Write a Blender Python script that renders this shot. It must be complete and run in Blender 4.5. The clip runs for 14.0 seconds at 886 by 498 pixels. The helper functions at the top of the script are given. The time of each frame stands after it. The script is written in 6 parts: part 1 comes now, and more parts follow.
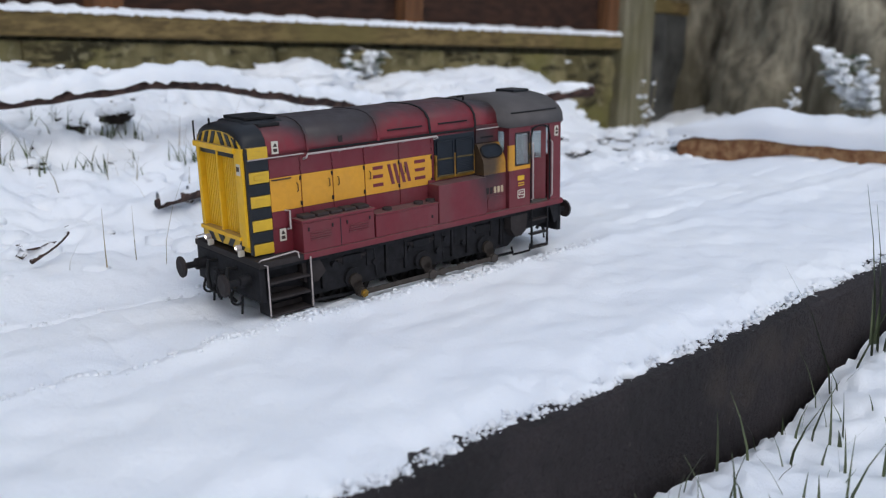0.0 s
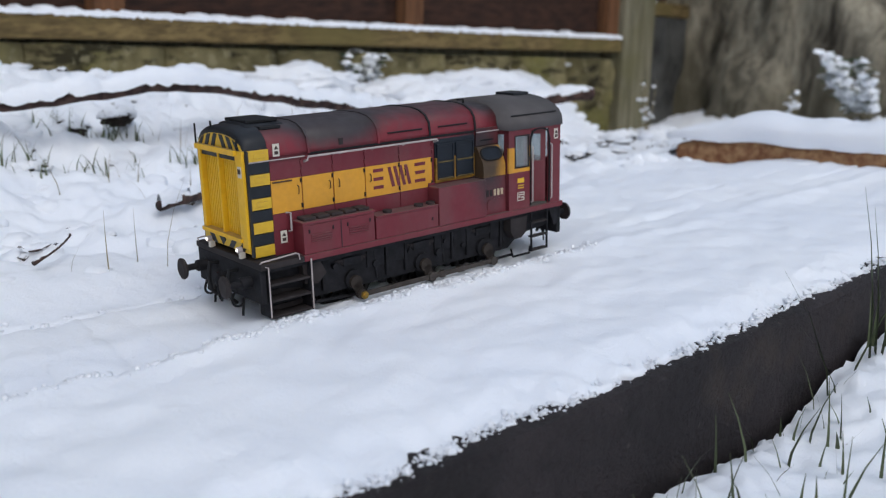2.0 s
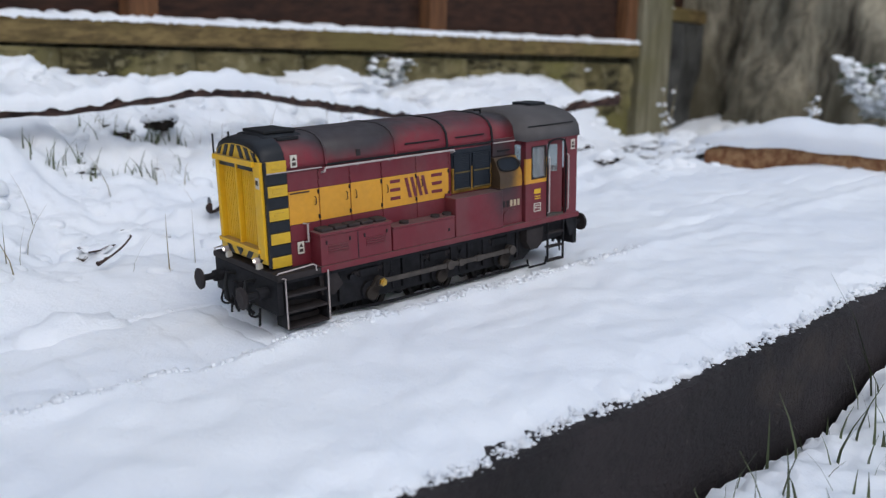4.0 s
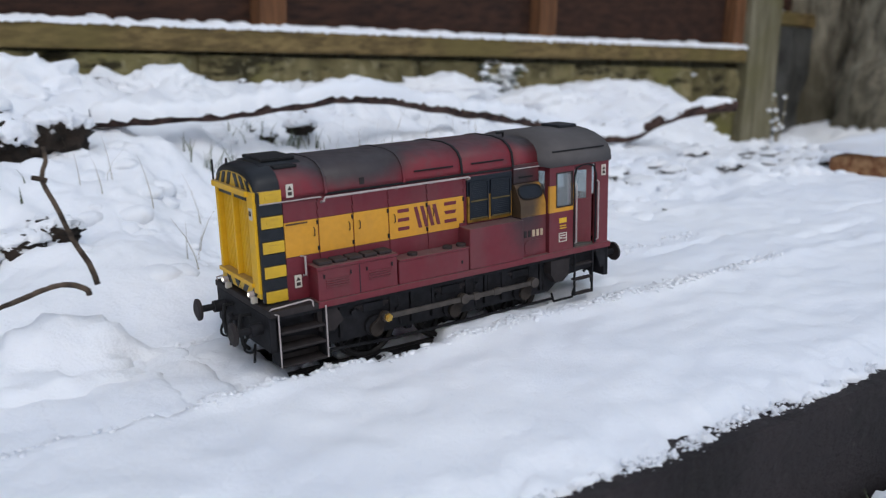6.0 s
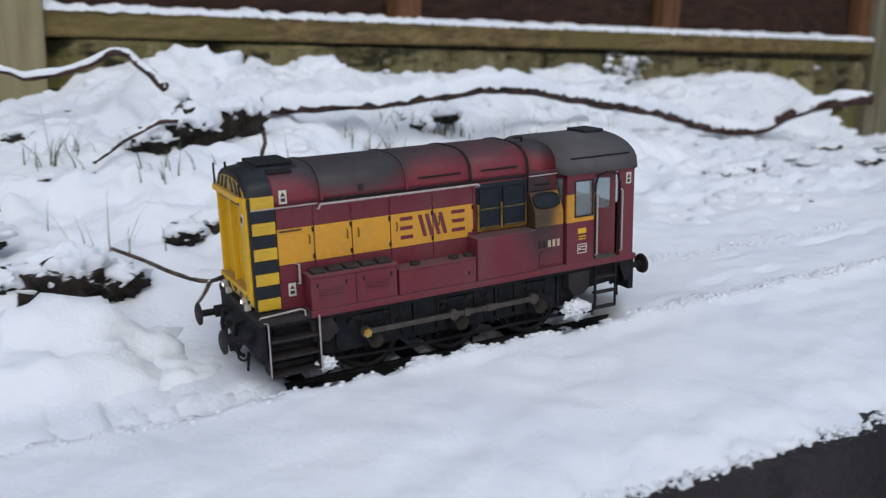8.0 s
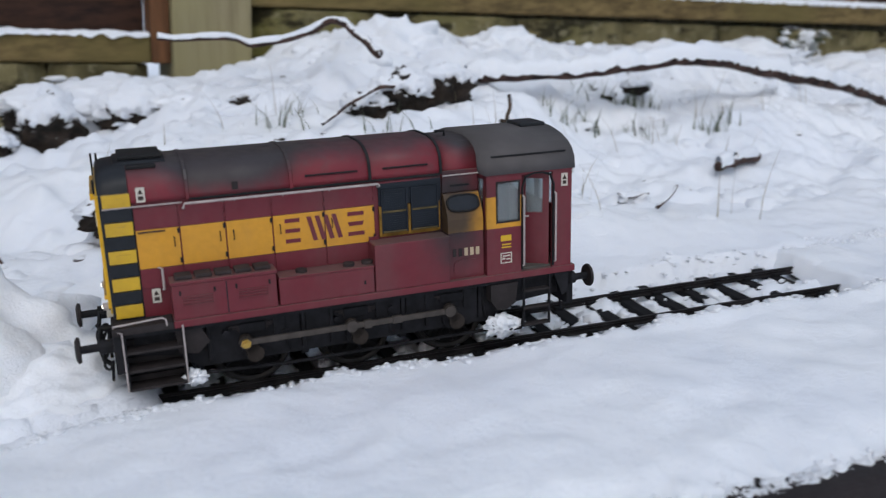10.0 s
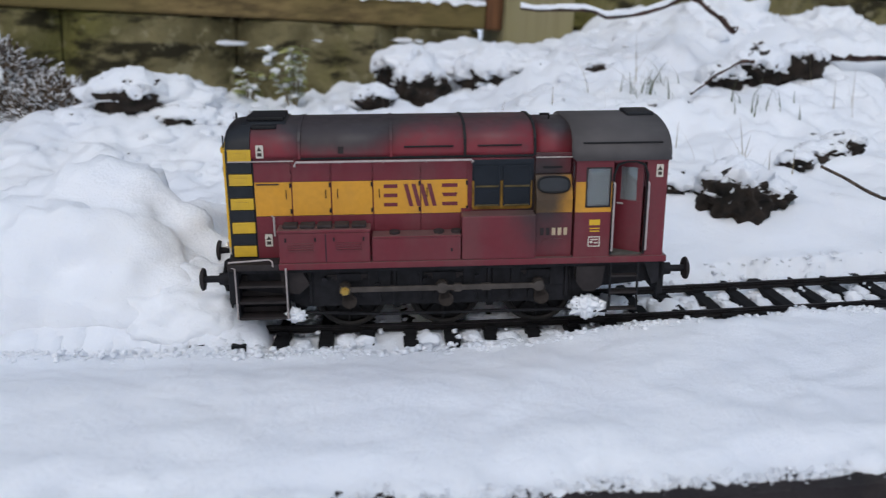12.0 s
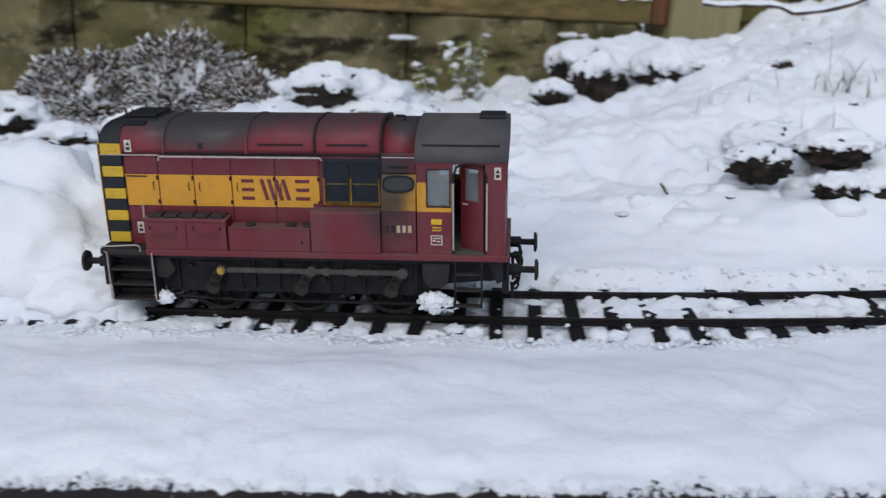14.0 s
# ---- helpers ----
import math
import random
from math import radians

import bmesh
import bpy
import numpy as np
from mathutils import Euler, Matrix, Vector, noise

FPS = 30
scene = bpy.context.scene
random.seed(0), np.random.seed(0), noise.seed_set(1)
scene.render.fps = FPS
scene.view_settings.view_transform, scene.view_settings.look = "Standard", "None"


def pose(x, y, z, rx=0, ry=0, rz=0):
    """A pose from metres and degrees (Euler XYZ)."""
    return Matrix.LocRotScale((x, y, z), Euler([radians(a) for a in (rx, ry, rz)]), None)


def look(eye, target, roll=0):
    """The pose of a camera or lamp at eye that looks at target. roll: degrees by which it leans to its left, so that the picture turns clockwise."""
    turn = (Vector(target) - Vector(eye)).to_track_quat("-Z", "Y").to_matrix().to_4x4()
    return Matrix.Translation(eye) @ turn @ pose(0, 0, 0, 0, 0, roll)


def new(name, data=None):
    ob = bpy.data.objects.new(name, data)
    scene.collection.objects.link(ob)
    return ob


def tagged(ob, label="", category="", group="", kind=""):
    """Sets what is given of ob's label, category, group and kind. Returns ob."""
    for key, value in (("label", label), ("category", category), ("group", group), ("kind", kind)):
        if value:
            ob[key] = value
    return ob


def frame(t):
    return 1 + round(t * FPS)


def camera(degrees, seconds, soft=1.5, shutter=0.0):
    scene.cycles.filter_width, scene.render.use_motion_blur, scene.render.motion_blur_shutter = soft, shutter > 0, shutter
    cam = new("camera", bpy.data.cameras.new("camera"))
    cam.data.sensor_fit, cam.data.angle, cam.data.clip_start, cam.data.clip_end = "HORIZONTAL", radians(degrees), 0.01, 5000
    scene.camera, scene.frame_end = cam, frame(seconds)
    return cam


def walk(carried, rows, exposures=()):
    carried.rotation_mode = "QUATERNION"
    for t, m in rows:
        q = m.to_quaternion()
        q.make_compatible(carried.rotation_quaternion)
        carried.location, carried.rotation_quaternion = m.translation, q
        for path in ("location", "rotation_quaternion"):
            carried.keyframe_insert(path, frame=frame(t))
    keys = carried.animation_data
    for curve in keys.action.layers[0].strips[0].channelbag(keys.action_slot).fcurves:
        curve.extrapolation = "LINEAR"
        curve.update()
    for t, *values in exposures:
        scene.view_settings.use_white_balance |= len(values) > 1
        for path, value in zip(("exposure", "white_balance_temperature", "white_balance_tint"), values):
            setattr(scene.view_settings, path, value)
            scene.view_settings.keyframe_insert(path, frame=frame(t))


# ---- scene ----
EXPOSURE, SKY, SUN = 0.0, 0.0975, 0.84
cam = camera(52.67, 14.0, soft=1.2, shutter=0.4)
cam.data.dof.use_dof = True
cam.data.dof.focus_distance = 0.40
cam.data.dof.aperture_fstop = 13.0
# seconds, place and turn of the carried camera
PATH = [
    (0, 0.4802, -0.3199, 0.1310, 75.08, 1.33, -32.62),
    (0.5, 0.4832, -0.3214, 0.1304, 75.12, 1.31, -32.47),
    (1, 0.4820, -0.3209, 0.1314, 75.15, 1.27, -32.56),
    (1.5, 0.4821, -0.3216, 0.1312, 75.19, 1.25, -32.50),
    (2, 0.4792, -0.3217, 0.1314, 75.24, 1.27, -32.59),
    (4.3, 0.4525, -0.3199, 0.1366, 75.51, 1.03, -31.88),
    (4.5, 0.4547, -0.3186, 0.1375, 75.50, 0.94, -31.46),
    (5, 0.4439, -0.3189, 0.1374, 75.59, 1.00, -30.61),
    (5.5, 0.4272, -0.3201, 0.1399, 75.64, 1.24, -28.87),
    (6, 0.4102, -0.3202, 0.1410, 75.73, 1.43, -26.87),
    (6.5, 0.4009, -0.3223, 0.1387, 75.87, 1.25, -25.45),
    (7, 0.3896, -0.3235, 0.1415, 75.87, 1.44, -24.44),
    (7.5, 0.3709, -0.3222, 0.1451, 75.51, 1.61, -22.97),
    (8, 0.3581, -0.3286, 0.1437, 75.36, 1.52, -21.09),
    (8.2, 0.3479, -0.3300, 0.1439, 75.22, 1.67, -20.01),
    (10.3, 0.2799, -0.3333, 0.1430, 73.70, 2.25, -11.29),
    (10.5, 0.2649, -0.3372, 0.1460, 73.55, 2.75, -9.86),
    (11, 0.2445, -0.3482, 0.1421, 73.63, 0.74, -6.06),
    (11.5, 0.2046, -0.3658, 0.1439, 72.80, 0.08, -3.14),
    (12, 0.1666, -0.3794, 0.1493, 72.40, 0.16, -0.93),
    (12.5, 0.1578, -0.3812, 0.1474, 72.11, 0.49, 0.22),
    (13, 0.1439, -0.3809, 0.1519, 71.98, 1.19, 1.88),
    (13.5, 0.1273, -0.3817, 0.1492, 71.81, 0.84, 2.85),
    (14, 0.0955, -0.3939, 0.1568, 71.72, 0.51, 4.99),
]
walk(cam, [(t, pose(x, y, z, rx, ry, rz)) for t, x, y, z, rx, ry, rz in PATH], [(0, EXPOSURE - 0.03), (4, EXPOSURE - 0.03), (7, EXPOSURE - 0.10), (8, EXPOSURE - 0.13), (10.5, EXPOSURE - 0.15), (14, EXPOSURE - 0.10)])

# seconds, place and heading of the locomotive on its track
LOCO = [
    (0, 0.6905, 0.0587, 187.76),
    (2.2, 0.6905, 0.0587, 187.76),
    (2.7, 0.6905, 0.0587, 187.76),
    (3.2, 0.6883, 0.0584, 187.76),
    (3.75, 0.6780, 0.0572, 187.76),
    (4.3, 0.6563, 0.0554, 187.06),
    (4.5, 0.6501, 0.0555, 187.50),
    (5, 0.6277, 0.0523, 187.51),
    (5.5, 0.6060, 0.0494, 187.53),
    (6, 0.5836, 0.0473, 187.37),
    (6.5, 0.5614, 0.0459, 187.11),
    (7, 0.5378, 0.0434, 187.15),
    (7.5, 0.5175, 0.0406, 187.40),
    (8, 0.4926, 0.0381, 187.01),
    (8.2, 0.4798, 0.0370, 187.04),
    (10.3, 0.3131, 0.0157, 187.92),
    (10.5, 0.2990, 0.0132, 187.56),
    (11, 0.2612, 0.0095, 187.71),
    (11.5, 0.2221, 0.0051, 185.48),
    (12, 0.1733, 0.0010, 182.86),
    (12.5, 0.1293, -0.0011, 181.82),
    (13, 0.0861, -0.0021, 181.59),
    (13.5, 0.0430, -0.0020, 181.65),
    (14, 0.0000, 0.0000, 180.00),
]
# seconds and crank angle of the wheels, which slip a little in the snow
CRANK = [(0, 248), (2.7, 248), (3.4, 225), (5, -31), (6.5, -328), (7.5, -544), (8.2, -725), (10.3, -1487), (11, -1737), (12, -2084), (12.5, -2245), (13.5, -2574), (14, -2770)]
# seconds and height to which the pushed heap has risen out of the snow
HEAP_T = [0, 2.7, 5, 6.5, 8.2, 10.3, 12, 14]
HEAP_Z = [-0.064, -0.060, -0.048, -0.037, -0.031, -0.015, -0.003, 0.0]

# ---- world and light: a bright, evenly overcast winter sky ----
world = bpy.data.worlds.new("overcast_sky")
scene.world = world
world.use_nodes = True
wn = world.node_tree
sky = wn.nodes.new("ShaderNodeTexSky")
sky.sky_type = "NISHITA"
sky.sun_disc = False
sky.sun_elevation = radians(38)
sky.sun_rotation = radians(200)
sky.air_density, sky.dust_density, sky.ozone_density = 1.0, 4.0, 1.0
soften = wn.nodes.new("ShaderNodeMixRGB")
soften.inputs["Fac"].default_value = 0.55
soften.inputs["Color2"].default_value = (7.05, 8.5, 10.85, 1)
wn.links.new(sky.outputs["Color"], soften.inputs["Color1"])
wn.links.new(soften.outputs["Color"], wn.nodes["Background"].inputs["Color"])
wn.nodes["Background"].inputs["Strength"].default_value = SKY
sun = new("sun", bpy.data.lights.new("sun", "SUN"))
sun.data.energy, sun.data.angle, sun.data.color = SUN, radians(25), (1.0, 1.0, 1.0)
sun.matrix_world = look((0.6, -1.4, 2.4), (0.4, 0.1, 0.0))


# ---- materials ----
class Nodes:
    """A small builder for node materials."""

    def __init__(self, name, rough=0.6, metal=0.0, spec=0.5):
        self.mat = bpy.data.materials.new(name)
        self.mat.use_nodes = True
        self.t = self.mat.node_tree
        self.bsdf = self.t.nodes["Principled BSDF"]
        self.bsdf.inputs["Roughness"].default_value = rough
        self.bsdf.inputs["Metallic"].default_value = metal
        self.bsdf.inputs["Specular IOR Level"].default_value = spec
        self.co = self.t.nodes.new("ShaderNodeTexCoord")

    def n(self, kind, **vals):
        node = self.t.nodes.new(kind)
        for k, v in vals.items():
            node.inputs[k].default_value = v
        return node

    def l(self, a, b):
        self.t.links.new(a, b)

    def noise(self, scale, detail=4.0, rough=0.55, stretch=(1, 1, 1)):
        m = self.n("ShaderNodeMapping", Scale=stretch)
        self.l(self.co.outputs["Object"], m.inputs["Vector"])
        t = self.n("ShaderNodeTexNoise", Scale=scale, Detail=detail, Roughness=rough)
        self.l(m.outputs["Vector"], t.inputs["Vector"])
        return t.outputs["Fac"]

    def ramp(self, fac, a, b, lo=0.0, hi=1.0):
        r = self.n("ShaderNodeMapRange")
        for k, v in (("From Min", a), ("From Max", b), ("To Min", lo), ("To Max", hi)):
            r.inputs[k].default_value = v
        r.interpolation_type = "SMOOTHSTEP"
        self.l(fac, r.inputs["Value"])
        return r.outputs["Result"]

    def mix(self, fac, a, b, mode="MIX"):
        m = self.t.nodes.new("ShaderNodeMixRGB")
        m.blend_type = mode
        for s, v in (("Fac", fac), ("Color1", a), ("Color2", b)):
            if isinstance(v, (int, float)):
                m.inputs[s].default_value = v
            elif isinstance(v, tuple):
                m.inputs[s].default_value = (*v, 1) if len(v) == 3 else v
            else:
                self.l(v, m.inputs[s])
        return m.outputs["Color"]

    def math(self, op, a, b=0.0):
        m = self.t.nodes.new("ShaderNodeMath")
        m.operation = op
        for i, v in enumerate((a, b)):
            if isinstance(v, (int, float)):
                m.inputs[i].default_value = v
            else:
                self.l(v, m.inputs[i])
        return m.outputs[0]

    def axis(self, which):
        s = self.t.nodes.new("ShaderNodeSeparateXYZ")
        self.l(self.co.outputs["Object"], s.inputs[0])
        return s.outputs[which]

    def up(self):
        g = self.t.nodes.new("ShaderNodeNewGeometry")
        s = self.t.nodes.new("ShaderNodeSeparateXYZ")
        self.l(g.outputs["Normal"], s.inputs[0])
        return s.outputs["Z"]

    def bump(self, height, dist, strength=1.0):
        b = self.n("ShaderNodeBump", Distance=dist, Strength=strength)
        self.l(height, b.inputs["Height"])
        self.l(b.outputs["Normal"], self.bsdf.inputs["Normal"])

    def done(self, colour, rough=None):
        if isinstance(colour, tuple):
            self.bsdf.inputs["Base Color"].default_value = (*colour, 1)
        else:
            self.l(colour, self.bsdf.inputs["Base Color"])
        if rough is not None:
            self.l(rough, self.bsdf.inputs["Roughness"])
        return self.mat


SNOW = (0.86, 0.88, 0.91)


def snow_material(name, fine=1.0, depth=0.25, reach=0.004):
    m = Nodes(name, 0.75, spec=0.25)
    big, mid, small = m.noise(9, 4), m.noise(210, 6, 0.7), m.noise(700, 4, 0.7)
    col = m.mix(m.ramp(big, 0.3, 0.7), SNOW, (0.80, 0.83, 0.885))
    col = m.mix(m.ramp(m.noise(330, 2), 0.70, 0.80, 0, 0.5), col, (0.70, 0.73, 0.78))
    m.bsdf.inputs["Subsurface Weight"].default_value = depth
    m.bsdf.inputs["Subsurface Radius"].default_value = (1.0, 1.0, 1.0)
    m.bsdf.inputs["Subsurface Scale"].default_value = reach
    h = m.math("ADD", m.math("MULTIPLY", mid, 0.8), m.math("MULTIPLY", small, 0.35))
    m.bump(h, 0.0020 * fine, 0.55)
    return m.done(col)


snow_mat = snow_material("snow")
snow_clump_mat = snow_material("snow_clumped", 1.0, 0.3, 0.003)


def snowy(name, dark, light, scale, level=0.5, wide=0.25, rough=0.9, relief=0.003, noise_scale=60, wild=1.6):
    """A rough ground or bark surface with snow lying on what faces up."""
    m = Nodes(name, rough, spec=0.3)
    base = m.mix(m.ramp(m.noise(scale, 6), 0.3, 0.7), dark, light)
    mask = m.math("ADD", m.up(), m.math("MULTIPLY", m.math("SUBTRACT", m.noise(noise_scale, 5, 0.65), 0.5), wild))
    col = m.mix(m.ramp(mask, level, level + wide), base, SNOW)
    m.bump(m.noise(scale * 2, 6, 0.7), relief)
    return m.done(col)


soil_mat = snowy("soil_with_snow", (0.012, 0.009, 0.007), (0.06, 0.042, 0.03), 90, -0.15, 0.45, noise_scale=150, wild=2.8)
soil_dark = snowy("bare_soil", (0.009, 0.0075, 0.006), (0.040, 0.029, 0.022), 90, 0.62, 0.4, noise_scale=150, wild=2.0)
bark_mat = snowy("branch_bark", (0.02, 0.013, 0.012), (0.10, 0.058, 0.047), 120, 0.50, 0.2, relief=0.001, noise_scale=75, wild=2.6)
twig_mat = snowy("twig_bark", (0.022, 0.016, 0.012), (0.11, 0.08, 0.058), 160, 0.95, 0.2, relief=0.0006, noise_scale=120)


def wood(name, dark, light, grain=(1, 14, 14), scale=9, rough=0.8, relief=0.001, moss=None):
    m = Nodes(name, rough, spec=0.3)
    g = m.noise(scale, 7, 0.65, grain)
    col = m.mix(m.ramp(g, 0.3, 0.7), dark, light)
    if moss:
        col = m.mix(m.ramp(m.noise(6, 5), 0.42, 0.65, 0, 0.8), col, moss)
    info = m.t.nodes.new("ShaderNodeObjectInfo")
    col = m.mix(m.ramp(info.outputs["Random"], 0, 1, 0, 0.25), col, dark)
    m.bump(g, relief)
    return m.done(col)


rail_wood = wood("greened_rail_timber", (0.075, 0.051, 0.020), (0.235, 0.167, 0.069), moss=(0.145, 0.115, 0.039))
panel_wood = wood("dark_fence_panel", (0.014, 0.006, 0.004), (0.062, 0.026, 0.014))
batten_wood = wood("orange_batten", (0.085, 0.037, 0.016), (0.19, 0.085, 0.036), (14, 14, 1))
post_wood = wood("grey_green_post", (0.10, 0.09, 0.055), (0.27, 0.25, 0.175), (12, 12, 1), moss=(0.14, 0.13, 0.062))
post_near_wood = wood("pale_post", (0.20, 0.165, 0.095), (0.33, 0.285, 0.175), (12, 12, 1), moss=(0.29, 0.26, 0.13))
log_wood = wood("wet_orange_timber", (0.16, 0.060, 0.026), (0.44, 0.26, 0.13), (2, 12, 12))
m = Nodes("mossy_concrete", 0.95, spec=0.2)
c0 = m.mix(m.ramp(m.noise(14, 7), 0.3, 0.7), (0.11, 0.094, 0.044), (0.30, 0.255, 0.13))
c0 = m.mix(m.ramp(m.noise(5, 5), 0.5, 0.68), c0, (0.20, 0.185, 0.06))
c0 = m.mix(m.ramp(m.noise(26, 6, 0.6, (0.6, 0.6, 1.6)), 0.50, 0.62, 0, 0.9), c0, (0.022, 0.019, 0.011))
c0 = m.mix(m.ramp(m.noise(60, 5), 0.56, 0.66, 0, 0.6), c0, (0.36, 0.32, 0.19))
m.bump(m.math("ADD", m.noise(45, 7, 0.7), m.noise(16, 4)), 0.014)
concrete_mat = m.done(c0)
# grey stone of the last bay, its shade beside the tree put into the colour
m = Nodes("shaded_grey_stone", 0.8, spec=0.3)
c0 = m.mix(m.ramp(m.noise(14, 7), 0.3, 0.7), (0.028, 0.028, 0.026), (0.095, 0.095, 0.088))
m.bump(m.noise(30, 7, 0.7), 0.01)
shaded_stone = m.done(c0)
m = Nodes("tree_bark", 0.95, spec=0.2)
g = m.noise(7, 8, 0.7, (3, 3, 0.7))
c0 = m.mix(m.ramp(g, 0.3, 0.7), (0.05, 0.042, 0.032), (0.50, 0.45, 0.34))
c0 = m.mix(m.ramp(m.noise(2.6, 4), 0.46, 0.62, 0, 0.85), c0, (0.075, 0.066, 0.042))
m.bump(g, 0.02)
trunk_mat = m.done(c0)
m = Nodes("black_board", 0.7, spec=0.35)
c0 = m.mix(m.ramp(m.noise(10, 6), 0.3, 0.75), (0.011, 0.008, 0.009), (0.038, 0.029, 0.031))
c0 = m.mix(m.ramp(m.noise(300, 3), 0.66, 0.74, 0, 0.5), c0, (0.10, 0.085, 0.08))
c0 = m.mix(m.ramp(m.noise(45, 6, 0.7), 0.52, 0.66, 0, 0.75), c0, (0.010, 0.008, 0.008))
c0 = m.mix(m.ramp(m.noise(16, 5, 0.6), 0.56, 0.70, 0, 0.6), c0, (0.055, 0.040, 0.032))
m.bump(m.math("ADD", m.noise(240, 6, 0.7), m.noise(45, 6, 0.7)), 0.0035)
board_mat = m.done(c0)


def plain(name, colour, rough=0.55, metal=0.0, vary=0.35, scale=180, relief=0.0):
    m = Nodes(name, rough, metal, 0.25)
    dark = tuple(v * (1 - vary) for v in colour)
    col = m.mix(m.ramp(m.noise(scale, 5), 0.3, 0.75), dark, colour)
    col = m.mix(m.ramp(m.noise(scale * 0.15, 3), 0.45, 0.75, 0, 0.35), col, dark)
    if relief:
        m.bump(m.noise(scale * 3, 3), relief)
    return m.done(col)


def paint(name, colour, soot=0.0, dust=0.14):
    """Weathered model paint: a dusty film, and soot round the exhaust opening."""
    m = Nodes(name, 0.48)
    col = m.mix(m.ramp(m.noise(420, 4), 0.3, 0.75, 0, 0.22), colour, tuple(v * 0.55 for v in colour))
    col = m.mix(m.ramp(m.noise(60, 5, 0.6, (1, 1, 0.35)), 0.4, 0.75, 0, dust * 1.6), col, (0.11, 0.085, 0.075))
    if soot:
        dx = m.math("MULTIPLY", m.math("ADD", m.axis("X"), 0.0385), 58.0)
        dz = m.math("MULTIPLY", m.math("SUBTRACT", m.axis("Z"), 0.0615), 32.0)
        d = m.math("SQRT", m.math("ADD", m.math("MULTIPLY", dx, dx), m.math("MULTIPLY", dz, dz)))
        d = m.math("ADD", d, m.math("MULTIPLY", m.math("SUBTRACT", m.noise(110, 4), 0.5), 0.5))
        col = m.mix(m.ramp(d, 0.22, 1.12, soot, 0), col, (0.014, 0.013, 0.014))
    col = m.mix(m.ramp(m.up(), 0.75, 0.98, 0, 0.6), col, (0.13, 0.095, 0.085))
    return m.done(col, m.ramp(m.noise(90, 4), 0.3, 0.7, 0.46, 0.68))


MAROON, YELLOW = (0.138, 0.011, 0.020), (0.62, 0.29, 0.018)
maroon = paint("maroon_paint", MAROON, 0.93)
yellow_band = paint("golden_yellow_paint", YELLOW, 0.93, 0.10)
yellow_end = paint("bright_yellow_paint", (0.74, 0.42, 0.008), 0, 0.05)
stripe_yellow = paint("hazard_yellow", (0.60, 0.37, 0.016), 0, 0.14)
stripe_black = plain("hazard_black", (0.018, 0.021, 0.026), 0.5)
m = Nodes("sooty_roof_paint", 0.5)
edge = m.math("ADD", m.axis("Z"), m.math("MULTIPLY", m.math("SUBTRACT", m.noise(45, 4, 0.6, (1, 1, 0.6)), 0.5), 0.010))
patch = m.ramp(m.math("ABSOLUTE", m.math("SUBTRACT", m.axis("X"), 0.043)), 0.010, 0.030, 0.0050, -0.0034)
patch = m.math("ADD", patch, m.ramp(m.axis("X"), -0.046, -0.034, 0.004, 0.0))
c0 = m.mix(m.ramp(m.math("ADD", edge, patch), 0.0768, 0.0872), (0.165, 0.013, 0.022), (0.034, 0.026, 0.028))
c0 = m.mix(m.ramp(m.noise(260, 4), 0.45, 0.8, 0, 0.3), c0, (0.055, 0.048, 0.046))
roof_mat = m.done(c0, m.ramp(m.noise(80, 3), 0.3, 0.7, 0.50, 0.70))
cab_roof_mat = plain("grey_roof_paint", (0.098, 0.090, 0.090), 0.68, vary=0.2, scale=70)
nose_mat = plain("black_nose_paint", (0.020, 0.022, 0.026), 0.45, vary=0.3)
under_mat = plain("dirty_underframe", (0.015, 0.0147, 0.018), 0.72, vary=0.6, scale=260, relief=0.0001)
step_mat = plain("dusty_step_plate", (0.034, 0.028, 0.028), 0.75, vary=0.4)
crank_mat = plain("brown_crank_grime", (0.036, 0.028, 0.023), 0.75, vary=0.5, scale=240)
wheel_mat = plain("wheel_grime", (0.009, 0.0085, 0.009), 0.7, vary=0.4)
rod_mat = plain("dull_steel_rod", (0.105, 0.090, 0.080), 0.55, 0.5, vary=0.4)
tyre_mat = plain("steel_tyre", (0.032, 0.029, 0.027), 0.5, 0.6)
brass_mat = plain("brass", (0.62, 0.40, 0.10), 0.3, 0.9, vary=0.2)
white_rail = plain("white_handrail", (0.44, 0.385, 0.37), 0.5, vary=0.25, scale=300)
white_mat = plain("label_white", (0.62, 0.58, 0.50), 0.6, vary=0.15)
cream_mat = plain("cream_number", (0.50, 0.40, 0.27), 0.6, vary=0.2)
sooty_yellow = plain("sooty_yellow", (0.30, 0.16, 0.022), 0.6, vary=0.75, scale=150)
grille_edge_mat = plain("grimed_olive_edge", (0.16, 0.12, 0.05), 0.65, vary=0.6, scale=220)
lid_mat = plain("dusty_lid_rubber", (0.048, 0.037, 0.036), 0.8, vary=0.4)
ink_mat = plain("label_ink", (0.05, 0.035, 0.03), 0.6, vary=0.1)
glow_yellow = plain("ochre_emblem", (0.66, 0.40, 0.03), 0.5, vary=0.1)
louvre_mat = plain("dark_louvre", (0.014, 0.019, 0.027), 0.45, vary=0.3)
inside_mat = plain("cab_interior", (0.10, 0.095, 0.085), 0.8, vary=0.3)
rubber_mat = plain("black_rubber", (0.012, 0.012, 0.013), 0.6, vary=0.2)
lamp_mat = Nodes("lit_marker_lamp", 0.3)
lamp_mat.bsdf.inputs["Emission Color"].default_value = (1.0, 0.93, 0.78, 1)
lamp_mat.bsdf.inputs["Emission Strength"].default_value = 3.0
lamp_mat = lamp_mat.done((0.9, 0.88, 0.8))
m = Nodes("window_glass", 0.08)
m.bsdf.inputs["Transmission Weight"].default_value = 0.85
